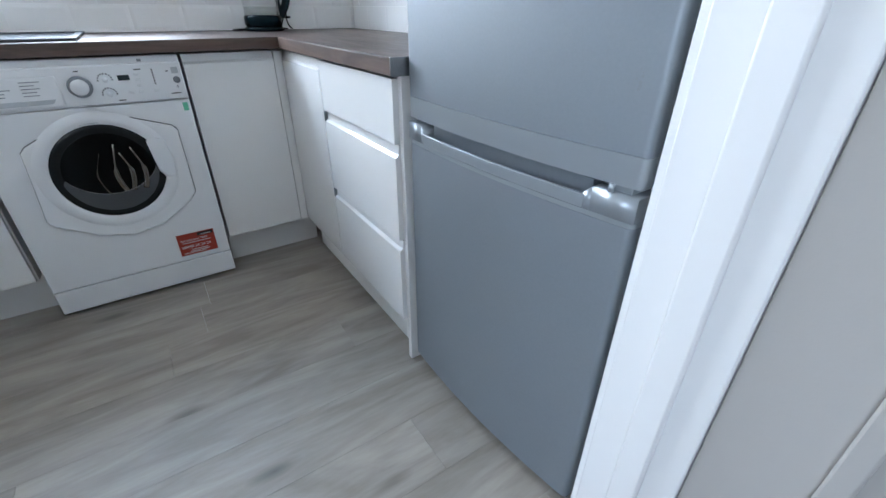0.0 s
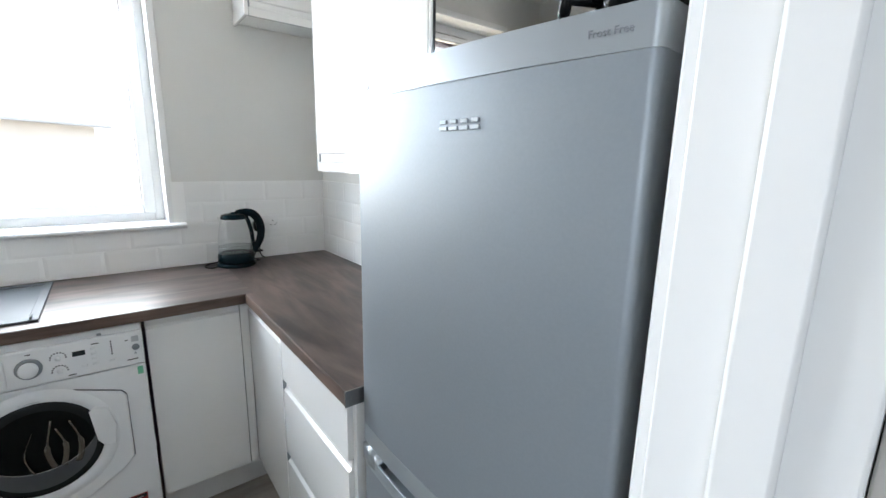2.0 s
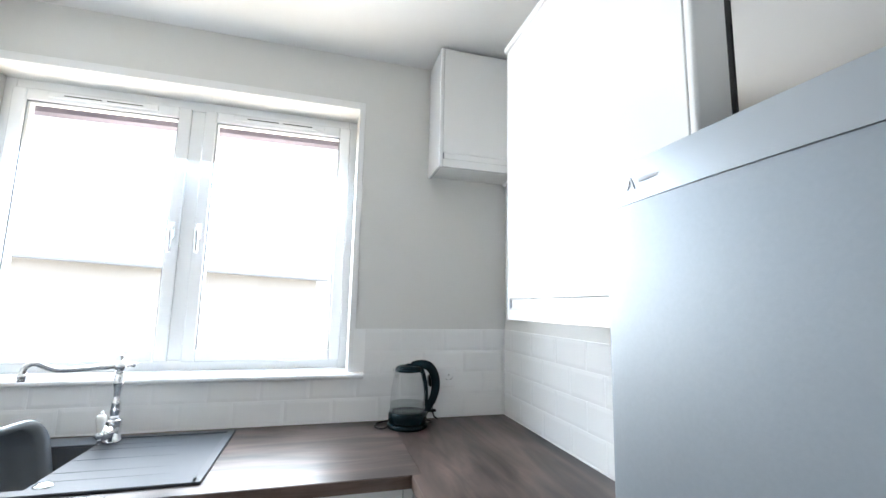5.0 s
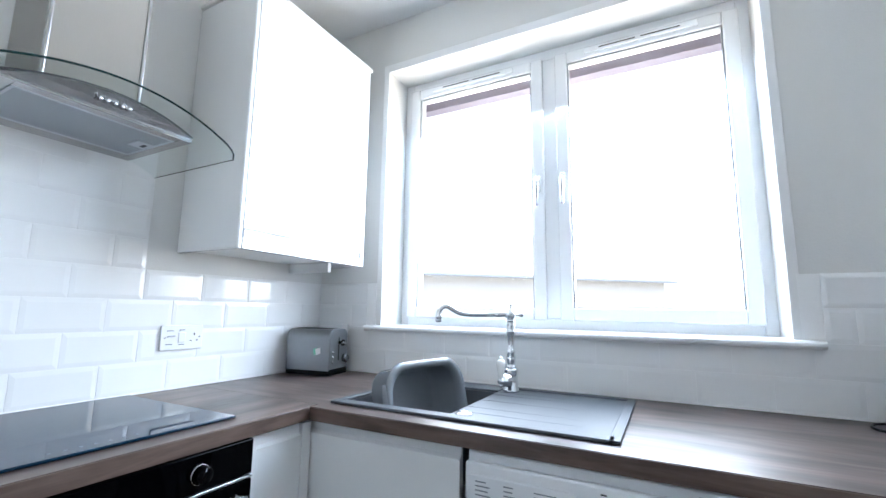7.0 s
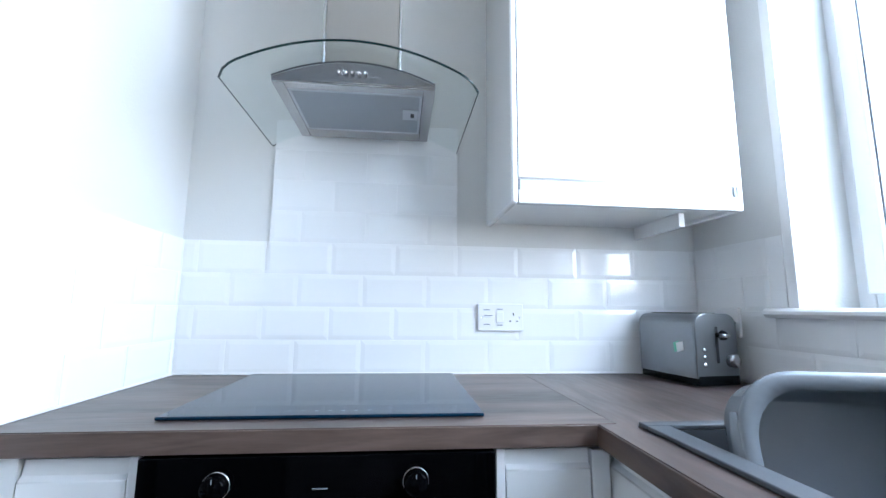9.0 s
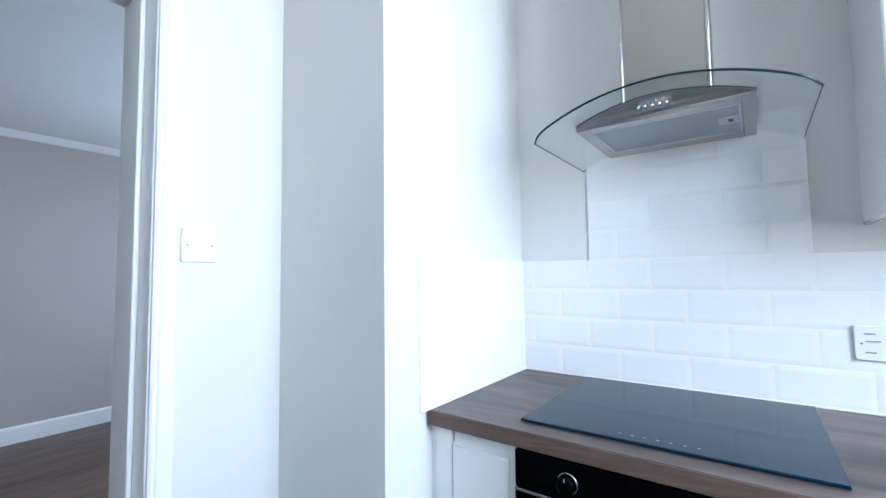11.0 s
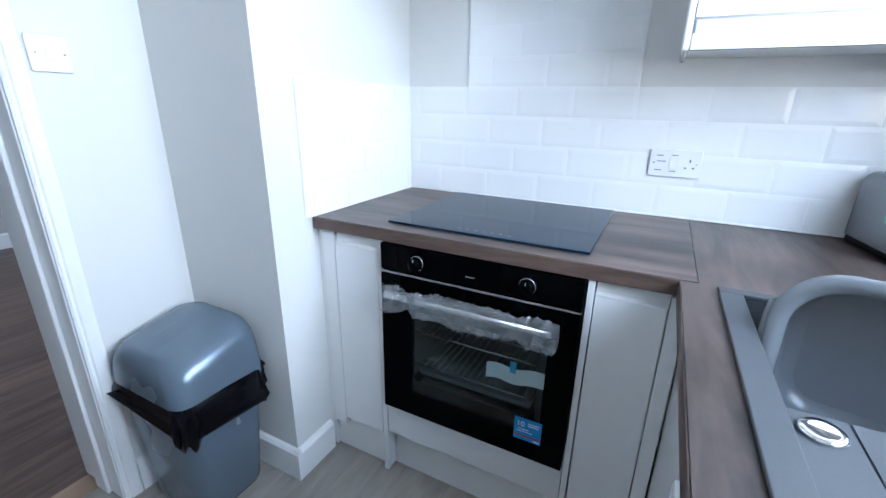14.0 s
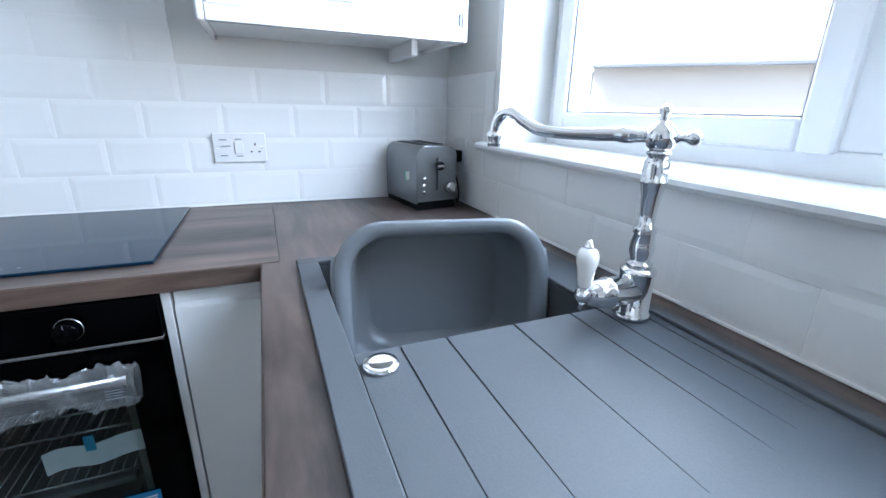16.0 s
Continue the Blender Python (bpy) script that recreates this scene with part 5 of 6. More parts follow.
for b in ((0.1065, 0.3435, -hw + 0.030, -hw + 0.036), (0.1065, 0.3435, hw - 0.036, hw - 0.030), (0.3375, 0.3435, -hw + 0.036, hw - 0.036), (0.1065, 0.1125, -hw + 0.036, hw - 0.036)):
    box(b[0], b[1], b[2], b[3], 0.0455, 0.0475, bm=fb_)
part("filter_frame", fb_, "ring", flt)
lt = part("filter_latch", box(0.205, 0.262, 0.118, 0.160, 0.0440, 0.0475, 0.001), "ring", flt)
part("latch_slot", box(0.222, 0.246, 0.140, 0.150, 0.0430, 0.0442), "dark", flt)
for k in range(5):
    part("push_button", lathe([(0.0036, 0.388), (0.0036, 0.402), (0.0028, 0.404), (0, 0.404)], 12, None, (0, -0.035 + 0.0155 * k, 0.067), "x"), "chrome", hd)

# ---- fridge freezer: local x along the front, front at y 0 ----
fz = thing("fridge_freezer", (0.5865, 0.4595, 0), -87.2, "silver two-door fridge freezer with a scuffed upper door", "fridge")
FW = 0.299


def door_plan(w, depth, bulge, r=0.012):
    pts = []
    n = 20
    for i in range(n + 1):
        x = -w + r + (2 * w - 2 * r) * i / n
        pts.append((x, -bulge * (1 - (x / (w - r)) ** 2)))
    for i in range(1, 5):
        a = radians(90 - 90 * i / 4)
        pts.append((w - r + r * math.cos(a), r - r * math.sin(a)))
    pts += [(w, depth), (-w, depth)]
    for i in range(0, 4):
        a = radians(90 * i / 4)
        pts.append((-w + r - r * math.cos(a), r - r * math.sin(a)))
    return pts


def curved(w, depth, bulge, z0, z1, bev=0.002):
    bm = plate(door_plan(w, depth, bulge), z0, z1, "xy")
    bmesh.ops.recalc_face_normals(bm, faces=bm.faces)
    bm.normal_update()
    for f in bm.faces:
        f.smooth = abs(f.normal.z) < 0.5
    for e in bm.edges:
        e.smooth = all(f.smooth for f in e.link_faces)
    return bm


part("cabinet", box(-FW + 0.004, FW - 0.004, 0.066, 0.535, 0.03, 1.578, 0.006), "fridge_side", fz, "dark grey cabinet side")
part("seal", box(-FW + 0.012, FW - 0.012, 0.056, 0.068, 0.05, 0.762), "gasket", fz)
part("seal", box(-FW + 0.012, FW - 0.012, 0.056, 0.068, 0.785, 1.56), "gasket", fz)
ud = part("upper_door", curved(FW, 0.055, 0.016, 0.829, 1.5435), "silver", fz, "silver painted upper door with small scuffs")
part("trim_band", curved(FW + 0.0006, 0.056, 0.017, 0.783, 0.8285), "silver2", ud, "lighter silver plastic band")
part("top_band", curved(FW + 0.0006, 0.056, 0.018, 1.544, 1.590), "silver2", ud, "pale silver top band")
ld = part("lower_door", curved(FW, 0.055, 0.016, 0.045, 0.7215), "silver", fz, "silver painted lower door")
part("trim_band", curved(FW + 0.0006, 0.056, 0.017, 0.722, 0.7305), "silver2", ld, "lighter silver handle band")
# the band above the grip: solid at the sides, scooped behind a lip between them
for xa, xb, za, zb in ((-FW, -0.240, 0.770, 0.770), (-0.240, -0.226, 0.770, 0.753), (0.208, 0.226, 0.753, 0.770), (0.226, FW, 0.770, 0.770)):
    sh = []
    for x, zt in ((xa, za), (xb, zb)):
        y = -0.017 * (1 - min(1, abs(x) / (FW - 0.012)) ** 2)
        sh.append([(x, y + 0.0005, 0.7305), (x, 0.055, 0.7305), (x, 0.055, zt), (x, y + 0.0005, zt)])
    part("handle_shoulder", loft(sh), "silver2", ld)
lip = []
for i in range(25):
    x = -0.232 + 0.446 * i / 24
    y = -0.017 * (1 - (x / (FW - 0.012)) ** 2)
    lip.append((x, y))
lb = plate(lip + [(x, y + 0.006) for x, y in reversed(lip)], 0.7305, 0.7535, "xy", 0.0012)
part("handle_lip", lb, "silver2", ld)
part("handle_scoop", plate([(-0.226, 0.022), (0.208, 0.022), (0.208, 0.055), (-0.226, 0.055)], 0.7330, 0.7715, "xy"), "silver", ld)
part("handle_floor", plate([(x, y + 0.006) for x, y in lip] + [(0.214, 0.024), (-0.232, 0.024)], 0.7306, 0.7328, "xy"), "silver2", ld)
# added black strip that paints the shadow in the gap between doors
part("gap_shadow", box(-FW + 0.012, FW - 0.030, 0.0175, 0.050, 0.7725, 0.7822), "gasket", fz, "black strip standing in for shadow between the doors")
part("hinge", box(0.245, 0.285, 0.004, 0.05, 0.771, 0.783, 0.002), "silver2", fz, "hinge between the doors")
part("hinge_pin", lathe([(0.005, 0.770), (0.005, 0.784)], 12, None, (0.255, -0.002, 0)), "silver2", fz)
part("top_hinge", box(0.245, 0.290, 0.058, 0.12, 1.560, 1.600, 0.004), "silver2", fz, "top hinge cover")
part("cabinet_top", box(-FW + 0.004, FW - 0.004, 0.057, 0.535, 1.5785, 1.592, 0.004), "silver2", fz)
for x in (-0.24, 0.24):
    part("foot", lathe([(0.018, 0), (0.018, 0.03)], 12, None, (x, 0.10, 0)), "gasket", fz)
part("kick_plate", box(-FW + 0.01, FW - 0.01, 0.03, 0.10, 0.006, 0.04), "fridge_side", fz)
text_part("door_text", "Frost Free", 0.0118, (0.222, -0.0090, 1.562), (90, 0, 6.3), "print", fz)
bar = bmesh.new()
for k in range(4):
    x = -0.016 + 0.0225 * k
    box(x, x + 0.0185, -0.0190, -0.0150, 1.474, 1.480, 0.0008, 1, bar)
    box(x + 0.002, x + 0.0165, -0.0190, -0.0150, 1.4835, 1.4895, 0.0008, 1, bar)
part("maker_badge", bar, "silver2", fz, "small raised silver badge", "stuff")
text_part("energy_mark", "A", 0.020, (-0.250, -0.0054, 1.559), (90, 0, -5), "ring", fz)
part("energy_badge", box(-0.228, -0.200, -0.0094, -0.0060, 1.564, 1.568), "ring", fz, "", "stuff")
sc = bmesh.new()
rs = random.Random(5)
for k in range(7):
    x, z = 0.262 + rs.uniform(-0.004, 0.004), 0.915 + 0.004 * k
    t = bmesh.new()
    bmesh.ops.create_circle(t, cap_ends=True, segments=7, radius=rs.uniform(0.0008, 0.0028))
    bmesh.ops.transform(t, matrix=pose(x, -0.0036 + (x - 0.262) * 0.11, z, 90, 0, 6), verts=t.verts)
    merge(sc, t)
part("scuff", sc, "print", ud, "small grey scuff marks", "stuff")

# ---- microwave on the fridge ----
mw = thing("microwave", (0.712, 0.460, 1.5935), -90, "black microwave oven with mirrored door on the fridge", "microwave")
MW, MH = 0.232, 0.252
part("case", box(-MW, MW, 0.022, 0.36, 0.008, MH - 0.002, 0.004), "black", mw)
xs = 0.158
md = part("door", box(-MW, xs, 0.0178, 0.021, 0.004, MH), "black", mw)
for b in ((-MW, -MW + 0.010, 0.004, MH), (xs - 0.010, xs, 0.004, MH), (-MW + 0.010, xs - 0.010, 0.004, 0.018), (-MW + 0.010, xs - 0.010, MH - 0.014, MH)):
    part("frame_bar", box(b[0], b[1], 0.0, 0.0176, b[2], b[3], 0.002, 1), "black", md)
part("door_glass", box(-MW + 0.0102, xs - 0.0102, 0.001, 0.0175, 0.0182, MH - 0.0142), "mirror", md, "mirrored door glass")
part("control_panel", box(xs + 0.001, MW, 0.0, 0.021, 0.004, MH, 0.003), "black", mw)
part("handle", tube(smooth_path([(0.120, -0.036, 0.030), (0.130, -0.042, 0.062), (0.144, -0.048, 0.105), (0.146, -0.048, 0.145), (0.136, -0.044, 0.195), (0.116, -0.036, 0.236)], 4), [0.0065] + [0.009] * 19 + [0.006], 14), "black", mw, "curved black door handle")
for z in (0.050, 0.205):
    part("handle_post", tube([(0.131, -0.041, z), (0.153, 0.002, z)], 0.0065, 10), "black", mw)
oval = part("display_ring", lathe([(0.029, 0.0), (0.029, -0.0008), (0.0275, -0.0008), (0.0275, 0.0)], 36, None, (0, 0, 0), "y", False), "silver2", mw, "thin bright ring round the display")
oval.matrix_basis = pose(0.195, 0, 0.213) @ Matrix.Diagonal((1.10, 1, 0.85, 1))
disp = part("display", lathe([(0.027, 0.0), (0.027, -0.0012), (0.0, -0.0012)], 32, None, (0.0, 0, 0), "y"), "blackglass", mw, "oval dark display")
disp.matrix_basis = pose(0.195, 0, 0.213) @ Matrix.Diagonal((1.10, 1, 0.85, 1))
dl = part("dial", lathe([(0.021, 0.0), (0.021, -0.006), (0.016, -0.008), (0.0155, -0.024), (0.013, -0.027), (0.0, -0.027)], 28, None, (0.188, 0, 0.045), "y"), "black", mw, "black round dial")
part("dial_mark", lathe([(0.003, -0.027), (0.003, -0.0278), (0, -0.0278)], 10, None, (0.188, 0, 0.045), "y"), "red", dl)
zz = 0.184
for words in ("Power", "Multi Stage", "Pre-Set", "Weight Adjust", "Weight Defrost", "Kitchen Timer", "Clock", "Stop/Cancel"):
    part("button", box(0.199, 0.217, -0.0018, 0.0, zz + 0.004, zz + 0.0085, 0.0007), "black", mw)
    text_part("button_text", words, 0.0062, (0.1965, -0.0006, zz - 0.003), (90, 0, 0), "paper", mw)
    zz -= 0.0195
lp = bmesh.new()
for k in range(8):
    z = 0.184 - 0.0102 * k
    box(0.1635, 0.1655, -0.0008, 0.0, z - 0.001, z + 0.001, bm=lp)
    box(0.169, 0.189 - 0.002 * (k % 3), -0.0008, 0.0, z - 0.0005, z + 0.0012, bm=lp)
part("panel_print", lp, "paper", mw, "", "stuff")
part("door_badge", box(-0.215, -0.175, 0.0, 0.0011, 0.226, 0.231), "print", md)
for k in range(9):
    part("vent_slot", box(MW - 0.0005, MW + 0.0008, 0.10, 0.22, 0.05 + 0.016 * k, 0.056 + 0.016 * k), "dark", mw)
for x in (-0.2, 0.2):
    part("foot", lathe([(0.014, 0), (0.014, 0.009)], 12, None, (x, 0.06, 0)), "gasket", mw)

# ---- kettle ----
kt = thing("kettle", (0.622, 2.182, TOP), 12, "clear glass kettle with dark teal handle, part full", "kettle")
part("power_base", lathe([(0.084, 0), (0.088, 0.004), (0.088, 0.012), (0.078, 0.018), (0.0, 0.018)], 36), "kettle", kt, "dark round power base")
part("foot_ring", lathe([(0.076, 0.019), (0.082, 0.026), (0.083, 0.050), (0.080, 0.062), (0.076, 0.064), (0.0, 0.064)], 36), "kettle", kt)
part("jug", lathe([(0.0765, 0.060), (0.0775, 0.085), (0.077, 0.12), (0.073, 0.16), (0.066, 0.20), (0.0585, 0.232)], 36, None, (0, 0, 0), "z", False), "jug", kt, "clear glass jug")
part("water", lathe([(0.0, 0.0658), (0.0742, 0.0660), (0.0748, 0.098), (0.0, 0.098)], 36), "water", kt)
part("neck_ring", lathe([(0.0575, 0.230), (0.0590, 0.232), (0.0590, 0.242), (0.055, 0.244)], 36), "kettle", kt)
part("lid", lathe([(0.056, 0.242), (0.054, 0.250), (0.040, 0.255), (0.012, 0.257), (0.012, 0.262), (0.0, 0.263)], 30), "kettle", kt)
part("spout", plate([(-0.055, 0.205), (-0.071, 0.236), (-0.070, 0.242), (-0.050, 0.242), (-0.045, 0.230)], -0.014, 0.014, "xz", 0.003), "jug", kt, "clear glass spout")
hp = smooth_path([(0.015, 0, 0.254), (0.060, 0, 0.258), (0.100, 0, 0.244), (0.126, 0, 0.205), (0.133, 0, 0.155), (0.120, 0, 0.105), (0.086, 0, 0.058)], 7)
part("handle", tube(hp, [0.011 + 0.003 * math.sin(math.pi * i / (len(hp) - 1)) for i in range(len(hp))], 14, None, 1.5), "kettle", kt, "dark teal curved handle")
part("handle_spine", tube(smooth_path([(0.060, 0, 0.238), (0.074, 0, 0.200), (0.084, 0, 0.150), (0.086, 0, 0.100), (0.080, 0, 0.060)], 5), 0.007, 10, None, 1.5), "kettle", kt)
part("switch", box(0.100, 0.134, -0.010, 0.010, 0.050, 0.060, 0.003), "black", kt)
cb = smooth_path([(-0.075, 0.02, 0.006), (-0.115, -0.01, 0.005), (-0.135, 0.03, 0.005), (-0.10, 0.085, 0.005), (-0.02, 0.105, 0.005), (0.06, 0.10, 0.006), (0.12, 0.02, 0.006), (0.095, -0.015, 0.008)], 6)
part("cable", tube(cb, 0.0032, 8), "black", kt, "black mains cable")

# ---- sockets and switch ----
def plate_switch(name, place, turn, w, h, label, category="socket"):
    ob = thing(name, place, turn, label, category, "sockets and switches")
    part("face_plate", plate(rounded(-w / 2, w / 2, -h / 2, h / 2, 0.006, 4), -0.0095, 0.0, "xz", 0.0025), "plastic", ob)
    for s in (-1, 1):
        part("screw", lathe([(0.0028, -0.0098), (0.0028, -0.0105), (0, -0.0105)], 10, None, (s * (w / 2 - 0.013), 0, 0), "y"), "chrome", ob)
    return ob


def pins(ob, x, z):
    for dx, dz, w, h in ((0, 0.012, 0.004, 0.008), (-0.011, -0.010, 0.0065, 0.004), (0.011, -0.010, 0.0065, 0.004)):
        part("pin_slot", box(x + dx - w / 2, x + dx + w / 2, -0.0101, -0.0090, z + dz - h / 2, z + dz + h / 2), "dark", ob)


sw1 = plate_switch("cooker_switch", (XW + 0.0108, 1.618 + 0.0, 1.0865), 90, 0.147, 0.086, "white cooker switch with a socket on the tiles")
part("rocker", box(-0.016, 0.010, -0.0135, -0.009, -0.018, 0.018, 0.0025), "plastic", sw1)
part("rocker", box(-0.052, -0.030, -0.0125, -0.009, 0.000, 0.008, 0.002), "plastic", sw1)
pins(sw1, 0.042, -0.002)
dm = bmesh.new()
for x, z, w in ((-0.055, 0.022, 0.02), (-0.052, 0.004, 0.026), (-0.055, -0.024, 0.02), (-0.012, 0.024, 0.018), (-0.012, -0.026, 0.018)):
    box(x, x + w, -0.0128, -0.0094, z, z + 0.003, bm=dm)
part("print_marks", dm, "print", sw1, "", "stuff")
pg = thing("mains_plug", (0.757, YN - 0.0206, 1.083), 0, "black mains plug in the double socket behind the kettle", "plug")
part("plug_body", box(-0.022, 0.022, -0.030, 0.0, -0.026, 0.020, 0.006), "black", pg)
part("cable", tube(smooth_path([(0, -0.018, -0.024), (0.003, -0.022, -0.07), (-0.004, -0.024, -0.12), (0.004, -0.022, -0.155), (0.02, -0.020, -0.1690)], 5), 0.0032, 8), "black", pg, "black mains cable")
sk2 = plate_switch("wall_socket", (0.7935, YN - 0.0108, 1.0925), 0, 0.147, 0.086, "white double wall socket on the tiles behind the kettle")
pins(sk2, 0.042, 0.0)
part("rocker", box(-0.004, 0.008, -0.0125, -0.009, 0.016, 0.032, 0.002), "plastic", sk2)
plg = part("plug", box(-0.062, -0.020, -0.045, -0.0102, -0.026, 0.016, 0.006), "black", sk2, "black plug in the socket")
part("plug_cable", tube(smooth_path([(-0.04, -0.032, -0.022), (-0.045, -0.034, -0.07), (-0.055, -0.03, -0.13), (-0.07, -0.02, -0.176)], 5), 0.0032, 8), "black", sk2, "black mains cable")
sk3 = plate_switch("wall_socket", (-1.345, YN - 0.0108, 1.0800), 0, 0.086, 0.086, "white wall socket on the tiles behind the toaster")
part("rocker", box(-0.008, 0.008, -0.0125, -0.009, 0.012, 0.028, 0.002), "plastic", sk3)
part("plug", box(-0.008, 0.030, -0.040, -0.0102, -0.034, 0.004, 0.006), "black", sk3, "black plug in the socket")
ls = plate_switch("light_switch", (-0.503, WYL + 0.0002, 1.352), 180, 0.086, 0.086, "white single light switch on the painted wall", "light switch")
part("rocker", box(-0.010, 0.010, -0.0125, -0.009, -0.014, 0.014, 0.002), "plastic", ls)

# ---- toaster ----
ts = thing("toaster", (-1.354, 2.152, TOP), 9, "brushed steel two-slice toaster on a black base", "toaster")
tl, tw, th = 0.108, 0.070, 0.197
prof = [(-tw, 0.022), (-tw, th - 0.035)] + [(-tw + 0.034 - 0.034 * math.cos(radians(a)), th - 0.035 + 0.034 * math.sin(radians(a))) for a in range(15, 91, 15)]
prof += [(-y, z) for y, z in reversed(prof)]
part("shell", plate(prof, -tl + 0.004, tl - 0.004, "yz"), "toaster_steel", ts)
part("end_panel", plate([(y * 1.01, z) for y, z in prof], tl - 0.004, tl + 0.002, "yz", 0.002), "toaster_steel", ts)
part("end_panel", plate([(y * 1.01, z) for y, z in prof], -tl - 0.002, -tl + 0.004, "yz", 0.002), "toaster_steel", ts)
part("base", box(-tl - 0.001, tl + 0.001, -tw + 0.002, tw - 0.002, 0.003, 0.0225, 0.003), "black", ts, "black toaster base")
part("front_skirt", box(tl, tl + 0.0035, -tw + 0.002, tw - 0.002, 0.003, 0.028, 0.001), "black", ts)
for s in (-1, 1):
    part("slot", box(-0.085, 0.072, s * 0.026 - 0.014, s * 0.028 + 0.014, th - 0.002, th + 0.0012), "dark", ts)
part("lever_slot", box(tl + 0.0015, tl + 0.003, -0.004, 0.004, 0.062, 0.160), "dark", ts)
part("lever", tube([(tl + 0.002, 0, 0.138), (tl + 0.016, 0, 0.138), (tl + 0.020, 0, 0.138), (tl + 0.028, 0, 0.137)], [0.006, 0.006, 0.014, 0.012], 14), "black", ts, "black lever knob")
part("lever_cap", tube([(tl + 0.027, -0.013, 0.137), (tl + 0.027, 0.013, 0.137)], 0.006, 10), "steel", ts)
part("browning_knob", lathe([(0.018, tl + 0.002), (0.018, tl + 0.016), (0.015, tl + 0.020), (0, tl + 0.020)], 24, None, (0, 0.044, 0.068), "x"), "steel", ts, "steel browning knob")
for z in (0.058, 0.078, 0.098):
    part("button", lathe([(0.0058, tl + 0.002), (0.0058, tl + 0.006), (0, tl + 0.0065)], 14, None, (0, -0.046, z), "x"), "chrome", ts)
for a, b_, m_ in ((0, 0.018, "green"), (0.010, 0.034, "paper")):
    part("sticker", plate([(0.030 + a, 0.112), (0.030 + b_, 0.118), (0.032 + b_, 0.094), (0.034 + a, 0.086)], -tw - 0.0015 - 0.0004 * (m_ == "paper"), -tw + 0.0, "xz"), m_, ts, {"green": "torn green sticker", "paper": "torn white sticker"}[m_])
part("cable", tube(smooth_path([(-0.02, 0.078, 0.03), (0.05, 0.105, 0.02), (0.075, 0.10, 0.01), (0.070, 0.108, 0.05), (0.04, 0.104, 0.12)], 5), 0.003, 8), "black", ts)

# ---- bin ----
bn = thing("waste_bin", (-0.582, 0.374, 0), 0, "grey plastic swing-lid bin lined with a black bag", "waste bin")


def bin_ring(hx, hy, z, r=0.05):
    return [(x, y, z) for x, y in rounded(-hx, hx, -hy, hy, r, 6)]


part("bucket", loft([bin_ring(0.112, 0.130, 0.0), bin_ring(0.115, 0.134, 0.012), bin_ring(0.128, 0.155, 0.26), bin_ring(0.138, 0.168, 0.44), bin_ring(0.138, 0.168, 0.452)]), "bin", bn)
bg = bmesh.new()
bn_rings = []
for z, g, amp in ((0.372, 0.012, 0.020), (0.388, 0.024, 0.022), (0.405, 0.020, 0.020), (0.425, 0.018, 0.014), (0.45, 0.010, 0.008), (0.462, 0.003, 0.0)):
    pts = []
    base = rounded(-0.139, 0.139, -0.169, 0.169, 0.05, 26)
    for i, (x, y) in enumerate(base):
        d = Vector((x, y)).normalized()
        w = noise.noise(Vector((x * 30, y * 30, z * 12)))
        f = g + amp * w
        w += 0.9 * noise.noise(Vector((x * 75, y * 75, z * 30))) if z < 0.44 else 0
        f = g + amp * w
        dz = (0.105 * noise.noise(Vector((x * 13, y * 13, 5))) + 0.060 * noise.noise(Vector((x * 40, y * 40, 2)))) * min(1, (0.43 - z) / 0.05) if z < 0.43 else 0
        pts.append((x + d.x * f, y + d.y * f, z + dz))
    bn_rings.append(pts)
part("bin_bag", loft(bn_rings, bg, False, False), "bag", bn, "black bag folded over the rim")
lr = []
for z, k, r in ((0.425, 1.0, 0.052), (0.47, 1.0, 0.054), (0.52, 0.985, 0.056), (0.56, 0.955, 0.058), (0.585, 0.91, 0.060), (0.603, 0.83, 0.060), (0.614, 0.70, 0.055), (0.621, 0.50, 0.04), (0.624, 0.20, 0.02)):
    hx, hy = 0.146 * (0.55 + 0.45 * k), 0.176 * k
    ring = []
    for x, y in rounded(-hx, hx, -hy, hy, min(r, hx * 0.8, hy * 0.8), 6):
        drop = 0.050 * max(0, x + 0.05) / 0.196 * min(1, (z - 0.43) / 0.15) + 0.012 * (max(0, y) / 0.17) ** 2 if z > 0.5 else 0
        sag = -0.020 * math.cos(y / 0.176 * math.pi / 2) if z < 0.43 else 0
        ring.append((x, y, z - drop + (sag if x > 0 else 0)))
    lr.append(ring)
part("lid", loft(lr, None, False, True), "bin", bn, "glossy grey domed swing lid")
part("lid_seam", tube([(-0.085, -0.10 + 0.20 * i / 8, 0.612 - 0.004 * abs(i - 4)) for i in range(9)], 0.0022, 6), "dark", bn)

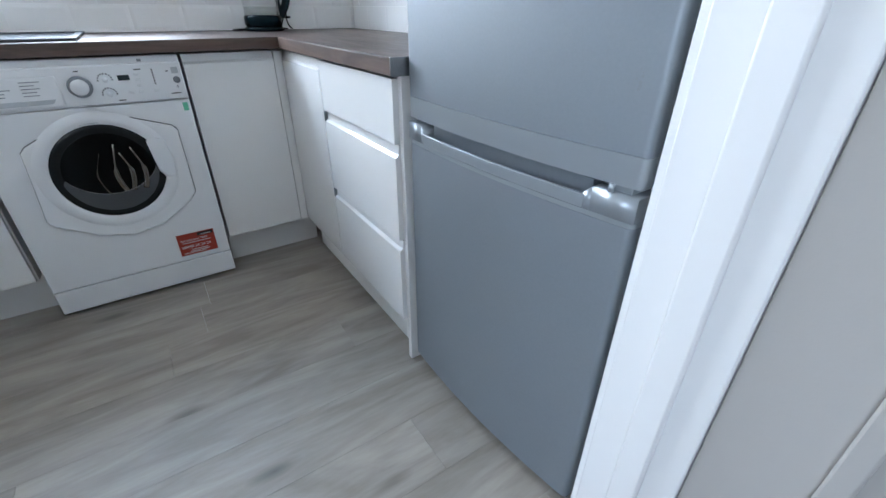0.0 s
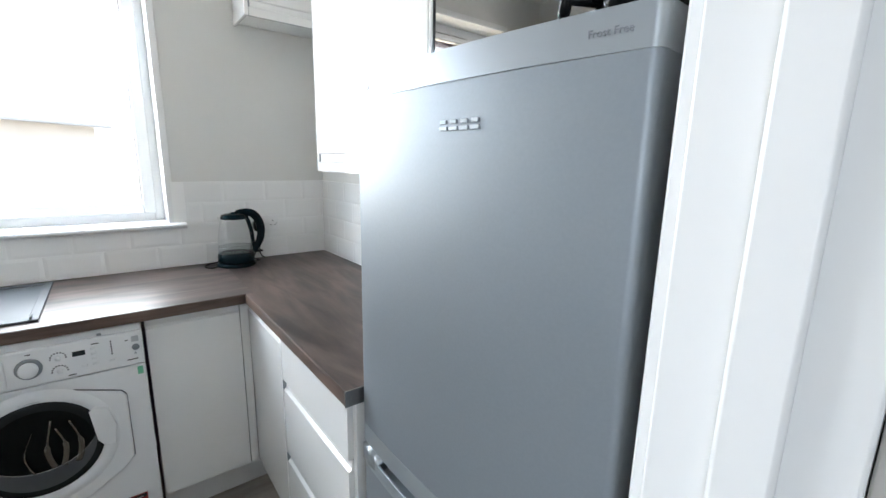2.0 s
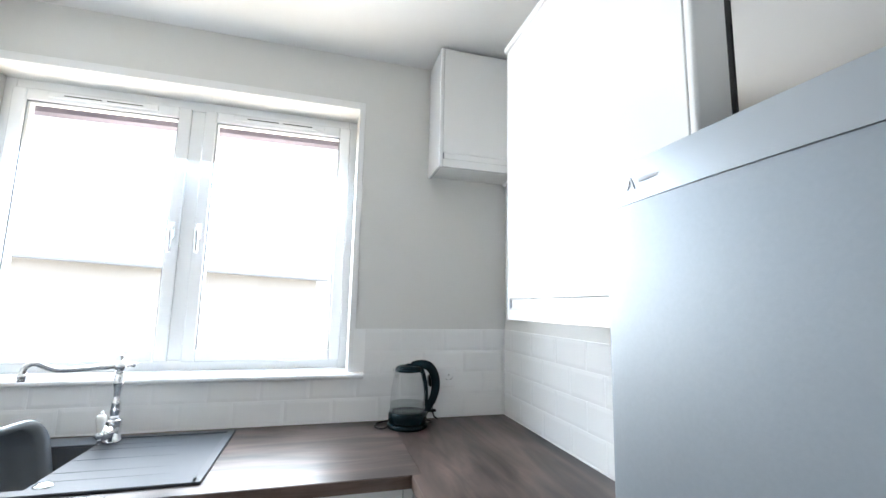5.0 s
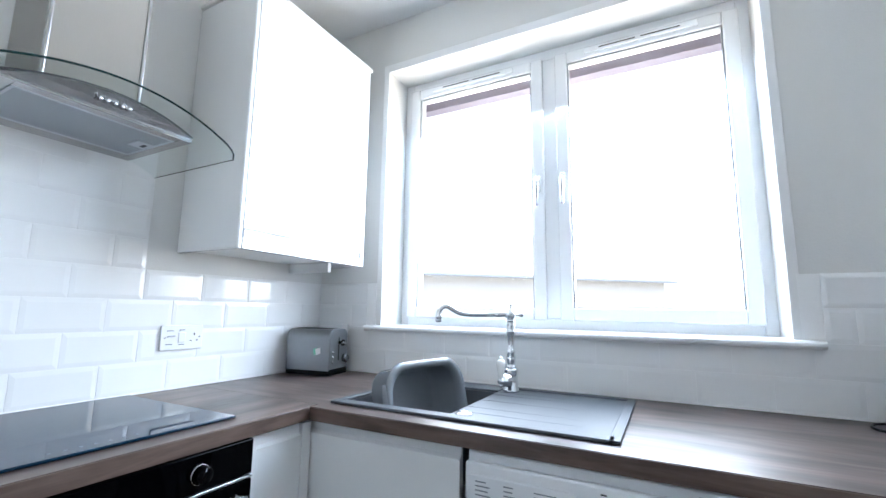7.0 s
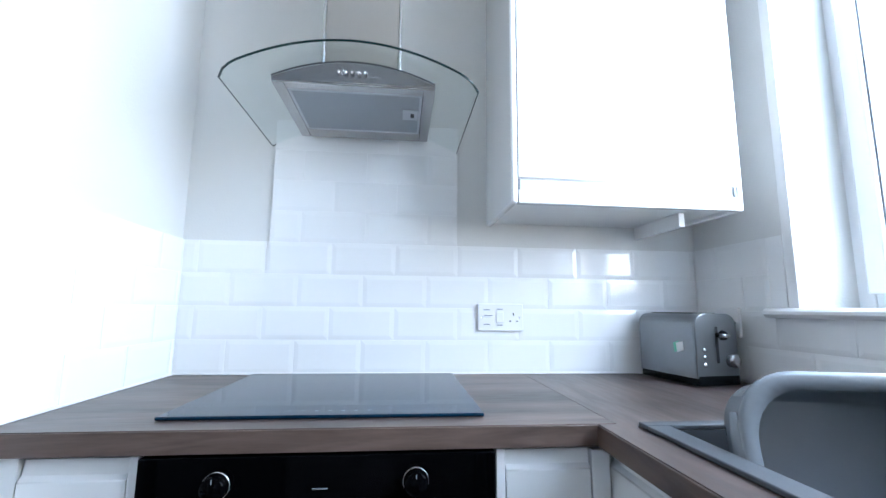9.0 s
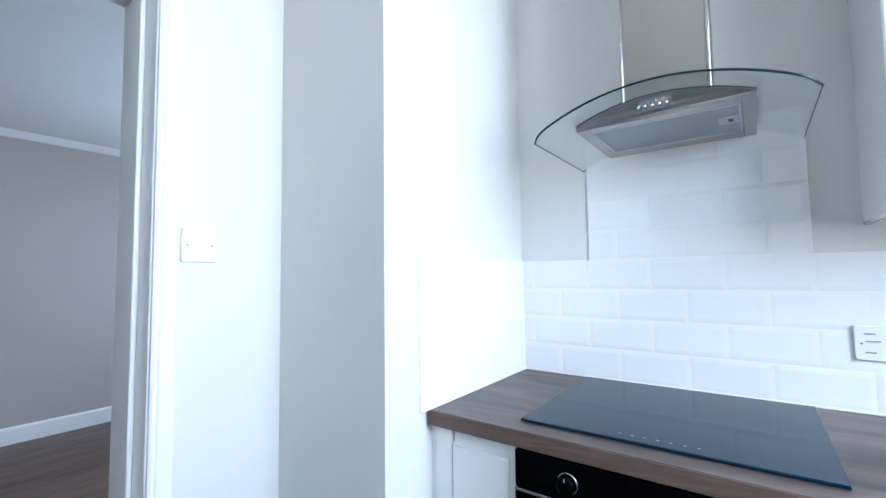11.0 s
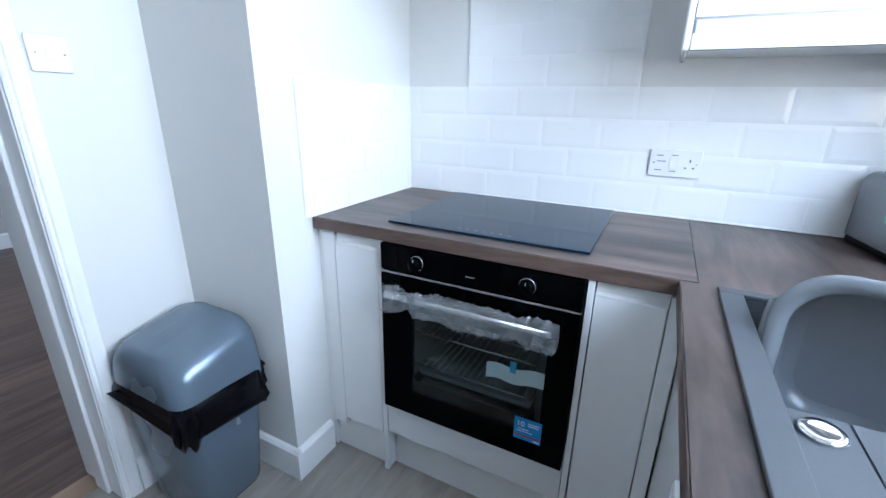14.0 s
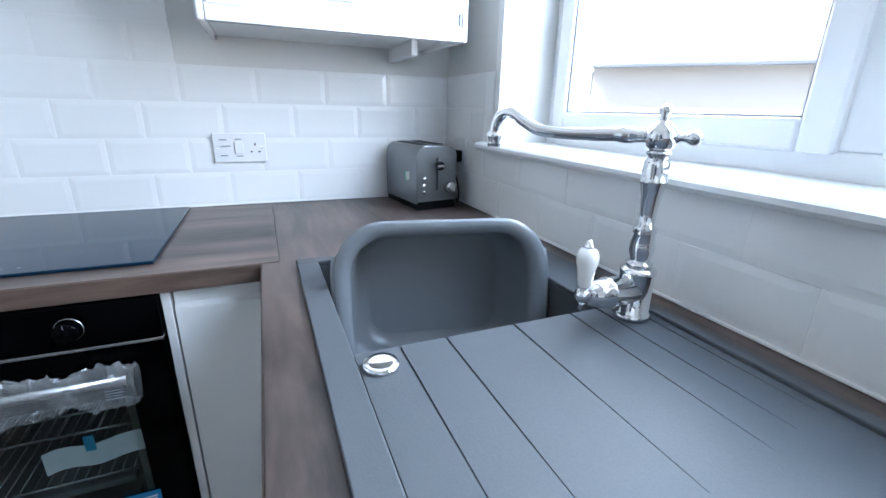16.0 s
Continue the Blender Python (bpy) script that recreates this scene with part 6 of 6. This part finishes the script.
ls2 = plate_switch("wall_socket", (-0.452, LY + 0.0002, 0.33), 180, 0.147, 0.086, "white wall socket low on the living room wall")
ls2.matrix_world = pose(-0.452, LY + 0.0002, 0.33, 0, 0, 180)
pins(ls2, 0.035, 0.0)

# ---- tiles and planks ----
def north_span(r):
    if r < 2:
        return [(XW + 0.007, XE - 0.007)] if r < 1 else [(XW + 0.007, XE - 0.007)]
    return [(XW + 0.007, -1.199), (0.439, XE - 0.007)]


tiles(wall_north, lambda u: (u, YN - 0.004), 0, north_span, -0.09, (0, 4))
tiles(wall_west, lambda u: (XW + 0.004, u), 90, lambda r: [(NIB_Y + 0.006, YN - 0.010)], 0.98, (0, 4))
tiles(wall_west, lambda u: (XW + 0.004, u), 90, lambda r: [PANEL], 0.98, (4, 8))
tiles(wall_east, lambda u: (XE - 0.004, u), -90, lambda r: [(0.765, YN - 0.010)], 1.315, (0, 4))
tiles(nib, lambda u: (u, NIB_Y + 0.004), 180, lambda r: [(XW + 0.007, -0.868)], -1.07, (0, 4))


def planks(parent, x0, x1, y0, y1, length, width, material, seed, along="x"):
    rnd = random.Random(seed)
    cache, y = {}, y0
    while y < y1 - 0.005:
        h = min(width, y1 - y)
        x = x0 - rnd.uniform(0.1, length - 0.1)
        while x < x1:
            a, b = max(x, x0), min(x + length, x1)
            x += length
            if b - a < 0.02:
                continue
            key = (round(b - a, 3), round(h, 3))
            if key not in cache:
                bm = box(-key[0] / 2 + 0.0002, key[0] / 2 - 0.0002, -key[1] / 2 + 0.0002, key[1] / 2 - 0.0002, -0.006, 0, 0.0004, 1)
                me = bpy.data.meshes.new("plank")
                bmesh.ops.recalc_face_normals(bm, faces=bm.faces)
                bm.to_mesh(me)
                bm.free()
                me.materials.append(M[material])
                cache[key] = me
            ob = new("plank", cache[key])
            ob.parent = parent
            ob.matrix_basis = pose((a + b) / 2, y + h / 2, 0)
        y += width


planks(floor, XW, XE, 0.03, YN, 1.22, 0.18, "floor", 4)
planks(living_floor, -2.0, 1.25, LY, 0.03, 1.22, 0.18, "dark_floor", 9)
